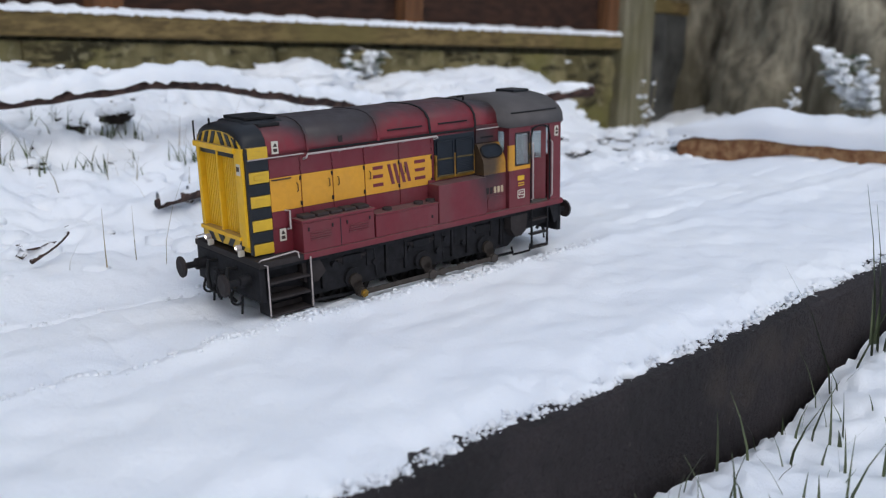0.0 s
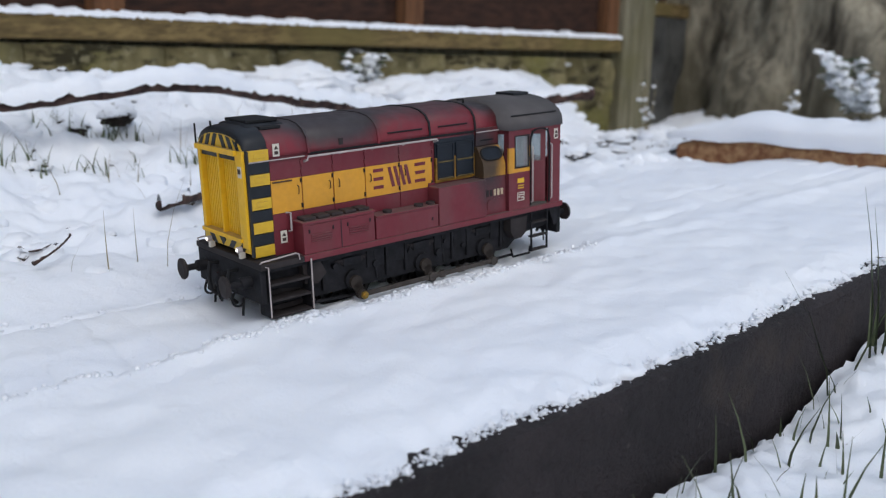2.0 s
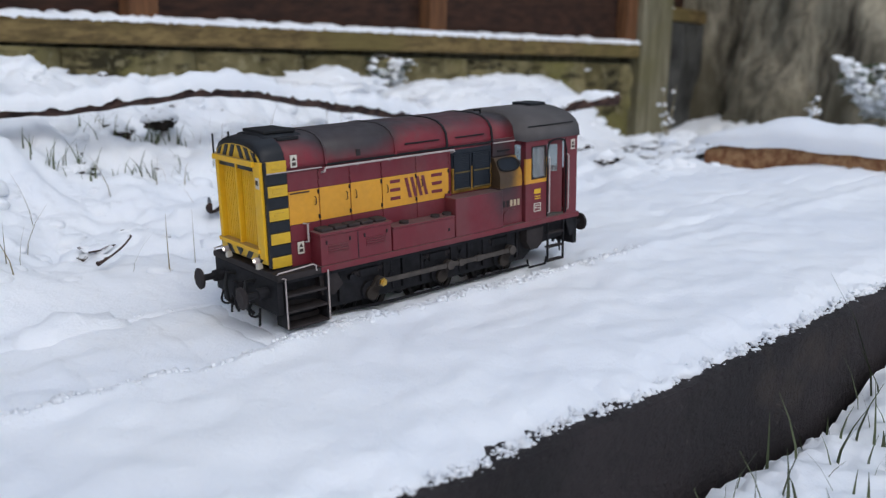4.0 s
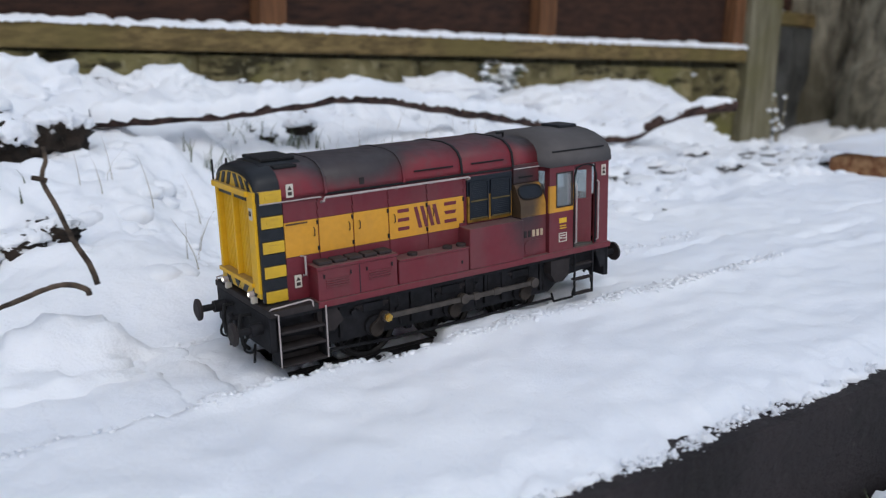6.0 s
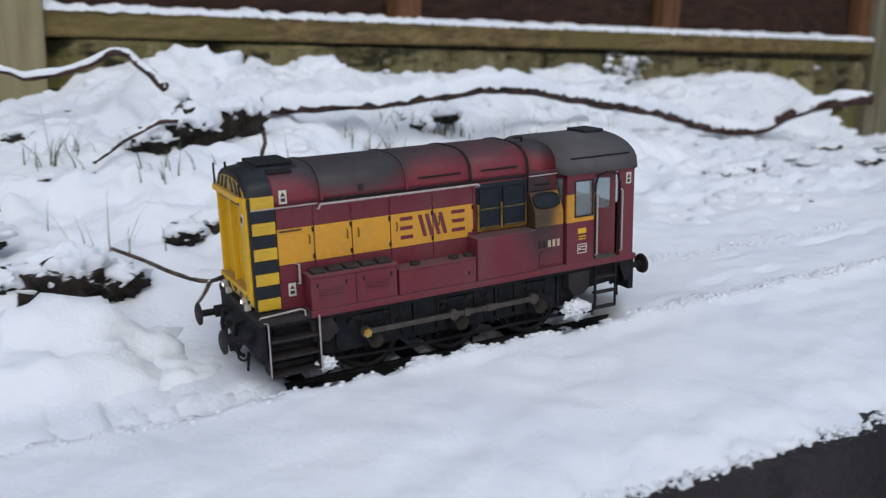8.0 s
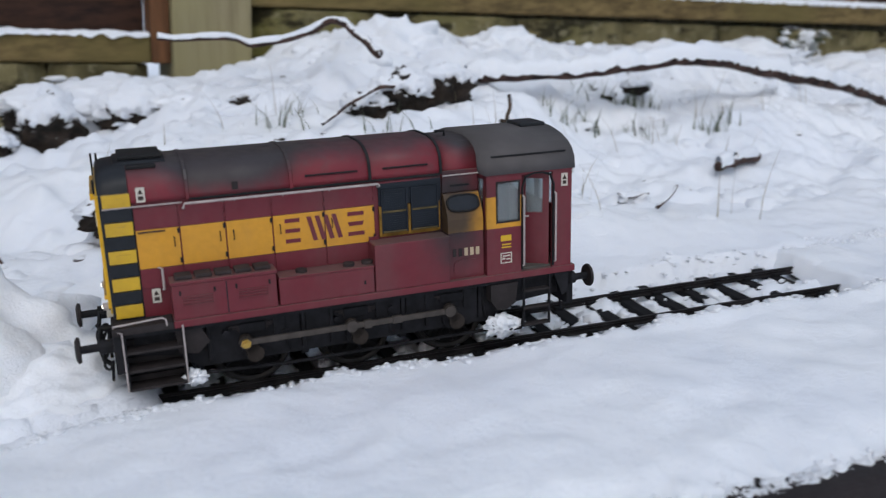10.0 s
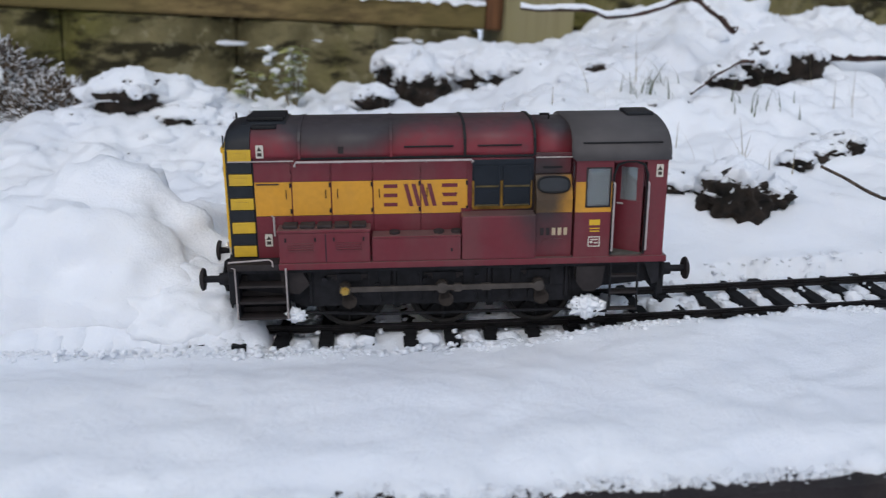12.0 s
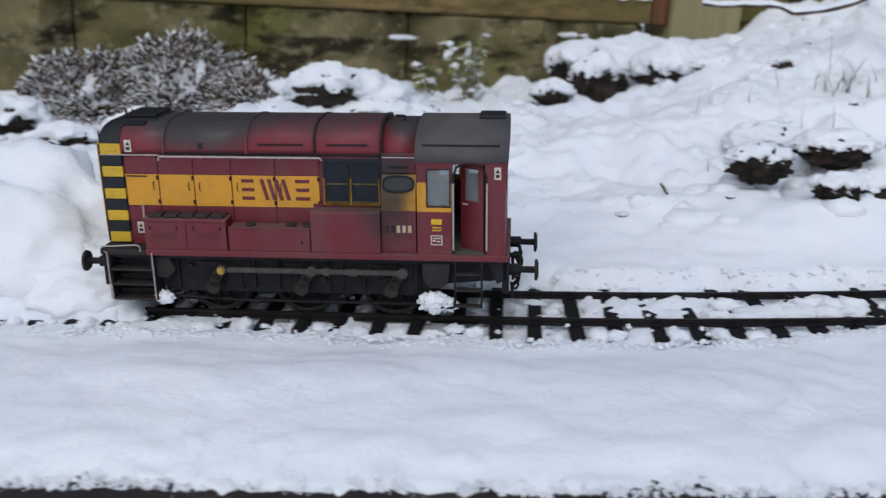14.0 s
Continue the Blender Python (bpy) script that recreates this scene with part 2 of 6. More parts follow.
m.bsdf.inputs["IOR"].default_value = 1.45
glass_mat = m.done((0.62, 0.68, 0.70))
rail_mat = plain("rail_steel", (0.030, 0.027, 0.027), 0.5, 0.5, vary=0.4)
sleeper_mat = plain("black_sleeper", (0.009, 0.009, 0.0105), 0.8, vary=0.4, scale=200)


# ---- mesh helpers ----
def link(name, bm, mat, parent=None, label="", smooth=False):
    me = bpy.data.meshes.new(name)
    bmesh.ops.recalc_face_normals(bm, faces=bm.faces)
    bm.to_mesh(me)
    bm.free()
    me.materials.append(mat)
    if smooth:
        me.shade_smooth()
    ob = new(name, me)
    ob.parent = parent
    if label:
        tagged(ob, label)
    return ob


def part(name, bm, mat, parent, label="", smooth=False):
    return link(name, bm, mat, parent, label, smooth)


def box(x0, x1, y0, y1, z0, z1, bevel=0.0, bm=None):
    bm = bm or bmesh.new()
    q = bmesh.ops.create_cube(bm, size=1)["verts"]
    for v in q:
        v.co = ((x0 + x1) / 2 + v.co.x * (x1 - x0), (y0 + y1) / 2 + v.co.y * (y1 - y0), (z0 + z1) / 2 + v.co.z * (z1 - z0))
    if bevel:
        edges = list({e for v in q for e in v.link_edges})
        bmesh.ops.bevel(bm, geom=edges, offset=bevel, segments=2, affect="EDGES", profile=0.6)
    return bm


def tube(points, r, seg=8, bm=None, caps=True, r_end=None):
    """A round bar along a line of points, thinning to r_end."""
    bm = bm or bmesh.new()
    pts = [Vector(p) for p in points]
    rings = []
    side = None
    for i, p in enumerate(pts):
        d = (pts[min(i + 1, len(pts) - 1)] - pts[max(i - 1, 0)]).normalized()
        side = side or (d.orthogonal())
        side = (side - d * side.dot(d)).normalized()
        up = d.cross(side)
        rad = r if r_end is None else r + (r_end - r) * i / (len(pts) - 1)
        rings.append([bm.verts.new(p + rad * (math.cos(a) * side + math.sin(a) * up)) for a in (2 * math.pi * k / seg for k in range(seg))])
    for a, b in zip(rings, rings[1:]):
        for k in range(seg):
            bm.faces.new((a[k], a[(k + 1) % seg], b[(k + 1) % seg], b[k]))
    if caps:
        bm.faces.new(rings[0][::-1])
        bm.faces.new(rings[-1])
    return bm


def sweep(profile, x0, x1, bm=None):
    """A closed outline of (y, z) carried along x."""
    bm = bm or bmesh.new()
    a = [bm.verts.new((x0, y, z)) for y, z in profile]
    b = [bm.verts.new((x1, y, z)) for y, z in profile]
    n = len(profile)
    for k in range(n):
        bm.faces.new((a[k], a[(k + 1) % n], b[(k + 1) % n], b[k]))
    bm.faces.new(a[::-1])
    bm.faces.new(b)
    return bm


def slab(outline, y0, y1, bm=None):
    """A closed outline of (x, z) carried from y0 to y1."""
    bm = bm or bmesh.new()
    a = [bm.verts.new((x, y0, z)) for x, z in outline]
    b = [bm.verts.new((x, y1, z)) for x, z in outline]
    n = len(outline)
    for k in range(n):
        bm.faces.new((a[k], a[(k + 1) % n], b[(k + 1) % n], b[k]))
    bm.faces.new(a[::-1])
    bm.faces.new(b)
    return bm


def moved(bm, m):
    bmesh.ops.transform(bm, matrix=m, verts=bm.verts)
    return bm


def lump(rx, ry, rz, seed, rough=0.35, freq=3.0, sub=4, flat=0.0):
    """A rough, uneven clod, cut flat below."""
    bm = bmesh.new()
    bmesh.ops.create_icosphere(bm, subdivisions=sub, radius=1)
    o = Vector((seed * 3.7, seed * 1.3, seed * 5.1))
    for v in bm.verts:
        n = v.co.normalized()
        k = 1 + rough * noise.fractal(n * freq + o, 0.8, 2.1, 5)
        v.co = Vector((n.x * rx * k, n.y * ry * k, max(n.z * rz * k, -flat) if flat else n.z * rz * k))
    return bm


class Heap:
    """Many small uneven lumps gathered into one mesh, cut from a few shapes."""

    def __init__(self, seed, rough=0.3, freq=2.0, sub=2, kinds=6):
        self.rnd, self.parts, self.faces, self.n = random.Random(seed), [], [], 0
        self.kinds = []
        for k in range(kinds):
            b = lump(1, 1, 1, seed * 7 + k * 3.1, rough, freq, sub)
            b.verts.index_update()
            self.kinds.append((np.array([v.co[:] for v in b.verts]), np.array([[v.index for v in f.verts] for f in b.faces])))
            b.free()

    def add(self, x, y, z, a, b, c):
        v, f = self.kinds[self.rnd.randrange(len(self.kinds))]
        t = self.rnd.uniform(0, 6.283)
        rot = np.array([[math.cos(t), -math.sin(t), 0], [math.sin(t), math.cos(t), 0], [0, 0, 1]])
        self.parts.append((v @ rot) * (a, b, c) + (x, y, z))
        self.faces.append(f + self.n)
        self.n += len(v)

    def mesh(self, name, mat):
        me = bpy.data.meshes.new(name)
        if self.parts:
            me.from_pydata(np.concatenate(self.parts).tolist(), [], np.concatenate(self.faces).tolist())
        me.materials.append(mat)
        me.shade_smooth()
        return new(name, me)


# ---- the ground: a raised snow-covered track bed, the bank behind it, the lawn before it ----
TRACK_X = [-1.2, -0.1, 0.0, 0.09, 0.17, 0.26, 0.31, 0.48, 0.69, 1.6]
TRACK_Y = [0.0, 0.0, -0.0005, -0.0012, 0.0015, 0.0098, 0.0160, 0.0370, 0.0610, 0.170]
EDGE_X = [-1.2, -0.5, -0.05, 0.2, 0.42, 0.58, 0.73, 0.9, 1.3, 2.8]
EDGE_Y = [-0.205, -0.190, -0.172, -0.159, -0.134, -0.1215, -0.103, -0.075, -0.010, 0.22]


def smooth_line(xs, ys, reach):
    fine = np.arange(-1.6, 3.0, 0.005)
    raw = np.interp(fine, xs, ys)
    n = int(reach / 0.005)
    kernel = np.hanning(2 * n + 1) / np.hanning(2 * n + 1).sum()
    soft = np.convolve(np.pad(raw, n, mode="reflect", reflect_type="odd"), kernel, "valid")
    return lambda x: np.interp(x, fine, soft)


track_y = smooth_line(TRACK_X, TRACK_Y, 0.06)
edge_y = smooth_line(EDGE_X, EDGE_Y, 0.08)

# heights of the bank: x, y, z
BANK = np.array([
    (0.0, 0.09, 0.008), (0.2, 0.09, 0.012), (0.32, 0.10, 0.022), (0.27, 0.14, 0.034), (0.43, 0.09, 0.028), (0.40, 0.06, 0.022),
    (0.55, 0.12, 0.011), (0.57, 0.226, 0.010), (0.65, 0.33, 0.014), (0.41, 0.18, 0.036), (0.16, 0.37, 0.036), (0.1, 0.3, 0.034),
    (-0.06, 0.3, 0.046), (-0.2, 0.3, 0.034), (-0.2, 0.2, 0.026), (0.0, 0.2, 0.022), (0.05, 0.42, 0.028), (0.18, 0.5, 0.034),
    (0.41, 0.30, 0.068), (0.3, 0.3, 0.058), (0.3, 0.42, 0.088), (0.44, 0.46, 0.108), (0.54, 0.47, 0.094), (0.69, 0.6, 0.076),
    (0.48, 0.35, 0.066), (0.68, 0.37, 0.058), (0.77, 0.42, 0.042), (0.89, 0.47, 0.022),
    (1.0, 0.52, 0.0), (0.87, 0.30, 0.0), (0.75, 0.25, 0.006)]
    + [(1.12, 0.25, 0.0), (1.25, 0.25, -0.022), (1.4, 0.25, -0.042), (1.6, 0.225, -0.062), (1.05, 0.78, 0.042), (1.21, 0.75, 0.040), (1.3, 0.55, -0.040), (1.5, 0.6, -0.068),
       (1.73, 0.9, -0.10), (1.9, 0.8, -0.075), (0.85, 0.66, 0.062), (1.05, 0.42, -0.006), (1.3, 0.4, -0.02), (2.2, 0.5, -0.07),
       (1.9, 0.2, -0.05), (1.0, 0.17, 0.005), (0.8, 0.16, 0.008), (-0.6, 0.3, 0.03), (-0.6, 0.1, 0.01), (2.4, 0.9, -0.10)])


def bank_height(x, y):
    total, weight = 0.0 * x, 0.0 * x + 1e-12
    for bx, by, bz in BANK:
        d2 = (x - bx) ** 2 + (y - by) ** 2
        reach = 0.055 if bx < 0.95 else 0.075
        w = np.exp(-d2 / (2 * reach**2)) + 1e-5 / (d2 + 0.01)
        total, weight = total + w * bz, weight + w
    return total / weight


def fractal(x, y, scale, octaves=4, seed=0.0):
    return np.array([noise.fractal(Vector((a * scale + seed, b * scale, seed)), 0.9, 2.0, octaves) for a, b in zip(x.ravel(), y.ravel())]).reshape(x.shape)


def step(v, a, b):
    u = np.clip((v - a) / (b - a), 0, 1)
    return u * u * (3 - 2 * u)


CLEARED = 0.585  # the snow over the track lies loose before this point


def open_height(x, y):
    """The snow before anything was ploughed aside."""
    dy = y - track_y(x)
    rough = fractal(x, y, 70, 4)
    soft = fractal(x, y, 14, 3, 5.0)
    bed = 0.0055 + 0.0011 * rough + 0.0016 * soft + 0.0016 * fractal(x, y, 36, 2, 41.0) - 0.06 * step(x, 1.18, 1.35)
    bed = bed - 0.0085 * (1 - step(-dy, 0.040, 0.095)) * (dy < 0) * (1 - step(x, 0.18, 0.30))
    bed = bed + 0.0028 * np.exp(-(((dy + 0.041) / 0.006) ** 2)) * step(x, 0.30, 0.45) * (0.6 + 0.6 * fractal(x, y, 45, 2, 51.0))
    bank = bank_height(x, y) + 0.0080 * fractal(x, y, 30, 3, 14.0) * step(dy, 0.07, 0.16) + 0.0030 * rough * (0.6 + step(y, 0.2, 0.5)) + 0.008 * soft * step(dy, 0.04, 0.12)
    return bed + (bank - bed) * step(dy, 0.035, 0.10)


def ground_height(x, y):
    dy = y - track_y(x)
    z = open_height(x, y)
    ragged = 0.006 * fractal(x, y, 60, 4, 9.0)
    drift = np.clip(0.003 + 0.009 * fractal(x, y * 0.2, 22, 3, 17.0), 0, 0.013) * (dy < 0)
    inside = 1 - step(np.abs(dy + 0.003) + ragged + drift, 0.031, 0.038)
    floor = -0.0062 + 0.0038 * fractal(x, y, 120, 3, 3.0) + 0.0035 * step(fractal(x, y, 16, 2, 21.0), 0.1, 0.5)
    z = z + (np.minimum(floor, z) - z) * inside * (1 - step(x, CLEARED, CLEARED + 0.02))
    groove = (1 - step(np.abs(np.abs(dy) - 0.0155), 0.001, 0.0035)) * step(x, CLEARED, CLEARED + 0.02)
    return z - 0.0035 * groove * step(fractal(x, y, 25, 2, 31.0), -0.15, 0.35)


def grid_mesh(name, gx, gy, gz, mat):
    n, k = gx.shape
    verts = np.stack([gx, gy, gz], -1).reshape(-1, 3)
    i = np.arange(n * k).reshape(n, k)
    faces = np.stack([i[:-1, :-1], i[1:, :-1], i[1:, 1:], i[:-1, 1:]], -1).reshape(-1, 4)
    me = bpy.data.meshes.new(name)
    me.from_pydata(verts.tolist(), [], faces.tolist())
    me.materials.append(mat)
    me.shade_smooth()
    return new(name, me)


xs = np.concatenate([np.arange(-1.1, -0.3, 0.016), np.arange(-0.3, 1.05, 0.003), np.arange(1.05, 2.8, 0.014)])
offs = np.concatenate([np.arange(0, 0.42, 0.003), np.arange(0.42, 0.80, 0.0055), np.arange(0.80, 1.25, 0.011)])
gx, off = np.meshgrid(xs, offs, indexing="ij")
gy = edge_y(gx) + 0.0105 + off
gz = ground_height(gx, gy)
# the ragged lip of snow that overhangs the board
lip_noise = 0.0045 * fractal(gx[:, :1], gx[:, :1] * 0, 110, 6, 2.0) + 0.004 * fractal(gx[:, :1], gx[:, :1] * 0, 18, 3, 7.0)
near = 1 - step(off, 0.0, 0.03)
gy = gy + lip_noise * near
gz = gz - 0.004 * near**3 + 0.0025 * near * fractal(gx, gy, 160, 4, 4.0)
lipx = np.repeat(gx[:, :1], 4, 1)
lip_cut = fractal(gx[:, :1], gx[:, :1] * 0, 170, 5, 12.0)
lipy = gy[:, :1] + np.array([[0.006, 0.001, -0.003, -0.0025]]) + 0.002 * lip_cut * np.array([[0, 1, 1, 0.5]])
lipz = gz[:, :1] + np.array([[-0.0085, -0.0065, -0.0042, -0.0015]]) + 0.0022 * lip_cut * np.array([[1, 1, 0.5, 0]])
ground = grid_mesh("ground", np.hstack([lipx, gx]), np.hstack([lipy, gy]), np.hstack([lipz, gz]), snow_mat)
tagged(ground, "fresh white snow over the garden bank and track bed", "snow", kind="structure")


def ground_z(x, y):
    return float(ground_height(np.array([[x]], float), np.array([[y]], float))[0, 0])


# lawn in front of the board, lower, snow-covered, reaching far out
lx = np.concatenate([np.linspace(-30, -1.2, 12), np.arange(-1.1, 0.5, 0.012), np.arange(0.5, 1.25, 0.003), np.arange(1.25, 2.8, 0.012), np.linspace(2.9, 30, 12)])
lo = np.concatenate([np.arange(0.0, 0.16, 0.003), np.arange(0.16, 0.35, 0.008), np.linspace(0.36, 30, 14)])
gx, off = np.meshgrid(lx, lo, indexing="ij")
gy = edge_y(np.clip(gx, -1.2, 2.8)) - 0.004 - off
gz = np.interp(gx, [0.55, 0.65, 0.74, 0.795, 0.84, 0.92], [-0.037, -0.038, -0.045, -0.047, -0.031, -0.025]) + 0.004 * fractal(gx, gy, 11, 3) + 0.004 * fractal(gx, gy, 60, 5)
gz = gz - 0.005 * (1 - step(off, 0, 0.012)) + 0.004 * fractal(gx, gy, 190, 4, 8.0) * (1 - step(off, 0.0, 0.05))
lawn = grid_mesh("ground_lawn", gx, gy, gz, snow_mat)
tagged(lawn, "snow-covered lawn in front of the dark edging board", "snow", kind="structure")
far_ground = link("ground_far", box(-60, 60, -60, 60, -0.30, -0.16), snow_mat)
tagged(far_ground, "flat snowy ground all around the bed", "snow", kind="structure")

# the dark edging board, bowed along the bed
bm = bmesh.new()
line = np.arange(-1.1, 2.75, 0.02)
ring = []
for x in line:
    y = float(edge_y(x))
    ring.append([bm.verts.new((x, y + a, b)) for a, b in ((0.002, -0.16), (0.0, -0.0015), (0.0015, 0.0), (0.018, 0.0), (0.018, -0.16))])
for a, b in zip(ring, ring[1:]):
    for k in range(4):
        bm.faces.new((a[k], a[k + 1], b[k + 1], b[k]))
edging = link("edging_board", bm, board_mat, smooth=False)
tagged(edging, "black weathered edging board along the raised bed", "board", kind="structure")


# ---- railway track ----
track = new("railway_track")
tagged(track, "model railway track with black sleepers, half buried in snow", "track")
for name, side in (("rail", -1), ("rail", 1)):
    bm = bmesh.new()
    prof = [(-1.3, -3.4), (1.3, -3.4), (1.3, -2.9), (0.35, -2.5), (0.35, -1.2), (0.75, -0.9), (0.75, -0.1), (0.55, 0.0), (-0.55, 0.0), (-0.75, -0.1), (-0.75, -0.9), (-0.35, -1.2), (-0.35, -2.5), (-1.3, -2.9)]
    last = None
    for x in np.arange(-0.8, 1.06, 0.02):
        y = float(track_y(x)) + side * 0.0165
        now = [bm.verts.new((x, y + a * 0.001, b * 0.001)) for a, b in prof]
        if last:
            for k in range(len(prof)):
                bm.faces.new((last[k], last[(k + 1) % len(prof)], now[(k + 1) % len(prof)], now[k]))
        last = now
    part(name, bm, rail_mat, track, "dull dark steel rail")
bm = box(-0.0032, 0.0032, -0.030, 0.030, -0.0066, -0.0034, 0.0004)
for s in (-1, 1):
    for o in (-1, 1):
        box(-0.0022, 0.0022, s * 0.0165 + o * 0.0021 - 0.0011, s * 0.0165 + o * 0.0021 + 0.0011, -0.0034, -0.0018, 0, bm)
sleeper = part("sleeper", bm, sleeper_mat, track)
for k, x in enumerate(np.arange(-0.52, 1.0, 0.0178)):
    ob = sleeper if k == 0 else sleeper.copy()
    if k:
        scene.collection.objects.link(ob)
    slope = math.atan2(float(track_y(x + 0.01) - track_y(x - 0.01)), 0.02)
    ob.matrix_local = Matrix.Translation((x, float(track_y(x)), 0)) @ Matrix.Rotation(slope + random.uniform(-0.03, 0.03), 4, "Z")


# ---- fence: timber rails and panels over stone-faced gravel boards ----
# frame of the fence: s along it, w away from the camera, h up (it leans with the ground)
FA, FC, FT = radians(14.7), 0.510, radians(-3.8)
fence_at = Matrix.Rotation(FA, 4, "Z") @ Matrix.Translation((0, FC, 0)) @ Matrix.Rotation(-FT, 4, "Y")


fence = new("garden_fence")
tagged(fence, "timber garden fence with dark panels above mossy stone-faced boards", "fence", kind="structure")


def fence_box(name, s0, s1, w0, w1, h0, h1, mat, bevel=0.002, label=""):
    return part(name, moved(box(s0, s1, w0, w1, h0, h1, bevel), fence_at), mat, fence, label)


def bay(s0, s1, rail_lo, rail_hi, base, snow=1.0, stone=None, rise=0.0):
    lift = Matrix.Identity(4)
    lift[2][0], lift[2][3] = rise, -rise * s0
    part("rail", moved(moved(box(s0, s1, -0.022, 0.02, rail_lo, rail_hi - 0.004, 0.003), lift), fence_at), rail_wood, fence, "green-tinged timber rail")
    # snow along the rail's top
    bm = bmesh.new()
    last = None
    for s in np.arange(s0, s1, 0.003) if snow else (s0, s0 + 0.01):
        w = 0.0030 * noise.fractal(Vector((s * 95, 0, 1)), 0.7, 2, 5)
        hh = max(0.0006, snow * (0.0048 + 0.0045 * noise.fractal(Vector((s * 45, 3, 1)), 0.7, 2, 5)))
        now = [bm.verts.new(q) for q in ((s, -0.024 + w, rail_hi - 0.0065 + w), (s, -0.022 + w, rail_hi - 0.004 + hh * 0.6), (s, -0.012, rail_hi - 0.004 + hh), (s, 0.004, rail_hi - 0.004 + hh), (s, 0.012, rail_hi - 0.006))]
        if last:
            for k in range(4):
                bm.faces.new((last[k], last[k + 1], now[k + 1], now[k]))
        last = now
    part("snow_cap", moved(moved(bm, lift), fence_at), snow_clump_mat, fence, "thin line of snow lying on the rail", True)
    h = rail_hi + 0.0
    k = 0
    while h < 0.62:
        fence_box("panel_board", s0, s1, 0.012 + 0.004 * (k % 2), 0.022 + 0.004 * (k % 2), h - 0.006, h + 0.098, panel_wood, 0.001)
        h += 0.092
        k += 1
    fence_box("backing_board", s0, s1, 0.022, 0.05, base, rail_hi + 0.01, post_wood, 0.001)
    s = s0
    while s < s1 - 0.02:
        e = min(s + 0.158, s1)
        bm = box(s + 0.0003, e - 0.0006, -0.006, 0.03, base, rail_lo - 0.001, 0.004)
        bmesh.ops.subdivide_edges(bm, edges=bm.edges, cuts=6, use_grid_fill=True)
        for v in bm.verts:
            q = noise.fractal(Vector((v.co.x * 22, 0, v.co.z * 30)), 0.8, 2, 4)
            if v.co.y < 0.01 and s + 0.006 < v.co.x < e - 0.008:
                v.co.y -= 0.004 + 0.010 * q + 0.012 * float(step(np.float64(v.co.z), base + 0.35 * (rail_lo - base), base + 0.75 * (rail_lo - base)))
        part("stone_block", moved(bm, fence_at), stone or concrete_mat, fence, smooth=False)
        s = e


h_lo, h_hi = 0.1645, 0.1950
bay(0.449, 1.864, h_lo, h_hi, h_lo - 0.17, rise=0.0085)
for s in (0.856, 1.320, 1.846):
    fence_box("batten", s - 0.0175, s + 0.0175, -0.012, 0.0115, h_hi + 0.0085 * (s - 0.449), 0.62, batten_wood, 0.002, "orange-brown upright batten")
l_lo, l_hi = 0.1095, 0.1400
bay(-1.0, 0.354, l_lo, l_hi, l_lo - 0.16, 0.45)
for s in (-0.08,):
    fence_box("batten", s - 0.0175, s + 0.0175, -0.012, 0.0115, l_hi, 0.62, batten_wood, 0.002, "orange-brown upright batten")
fence_box("batten", 0.354, 0.3715, -0.024, 0.0115, l_lo, 0.62, batten_wood, 0.002, "orange-brown upright batten")
fence_box("post", 0.372, 0.448, -0.032, 0.044, -0.05, 0.75, post_near_wood, 0.004, "pale square timber post")
fence_box("post", 1.865, 1.972, -0.026, 0.03, -0.12, 0.85, post_wood, 0.004, "grey-green square timber post")
fence_box("post", -1.08, -1.0, -0.03, 0.05, -0.12, 0.75, post_wood, 0.004, "grey-green square timber post")
# bay beyond the far post: darker stone colour stands in for shade
bay(1.973, 3.2, h_lo + 0.085, h_hi + 0.085, h_lo - 0.22, 0.0, shaded_stone)


# ---- the locomotive (millimetres: x ahead to the nose, y to its left side, z above the rail) ----
K = 0.001
WHEEL_X = (42.0, 1.4, -39.2)


def mm(*v):
    return [a * K for a in v]


def bx(x0, x1, y0, y1, z0, z1, bevel=0.0, bm=None):
    return box(*mm(x0, x1, y0, y1, z0, z1), bevel * K, bm)


def bar(pts, r, seg=8, bm=None, r_end=None):
    return tube([mm(*p) for p in pts], r * K, seg, bm, True, None if r_end is None else r_end * K)


def prof(points):
    return [tuple(mm(*p)) for p in points]


loco = new("shunting_locomotive")
tagged(loco, "weathered maroon and yellow model diesel shunting locomotive in snow", "model locomotive")


def hood_arch(half, low, shoulder, top, inset=0.0, n=9):
    """The outline of a rounded hood top, from the left shoulder over to the right."""
    out = []
    for k in range(n + 1):
        a = math.pi * k / n
        c, s = math.cos(a), math.sin(a)
        y = half * math.copysign(abs(c) ** 0.62, c)
        out.append((y, shoulder + (top - shoulder) * abs(s) ** 0.8))
    return [(half, low)] + out + [(-half, low)]


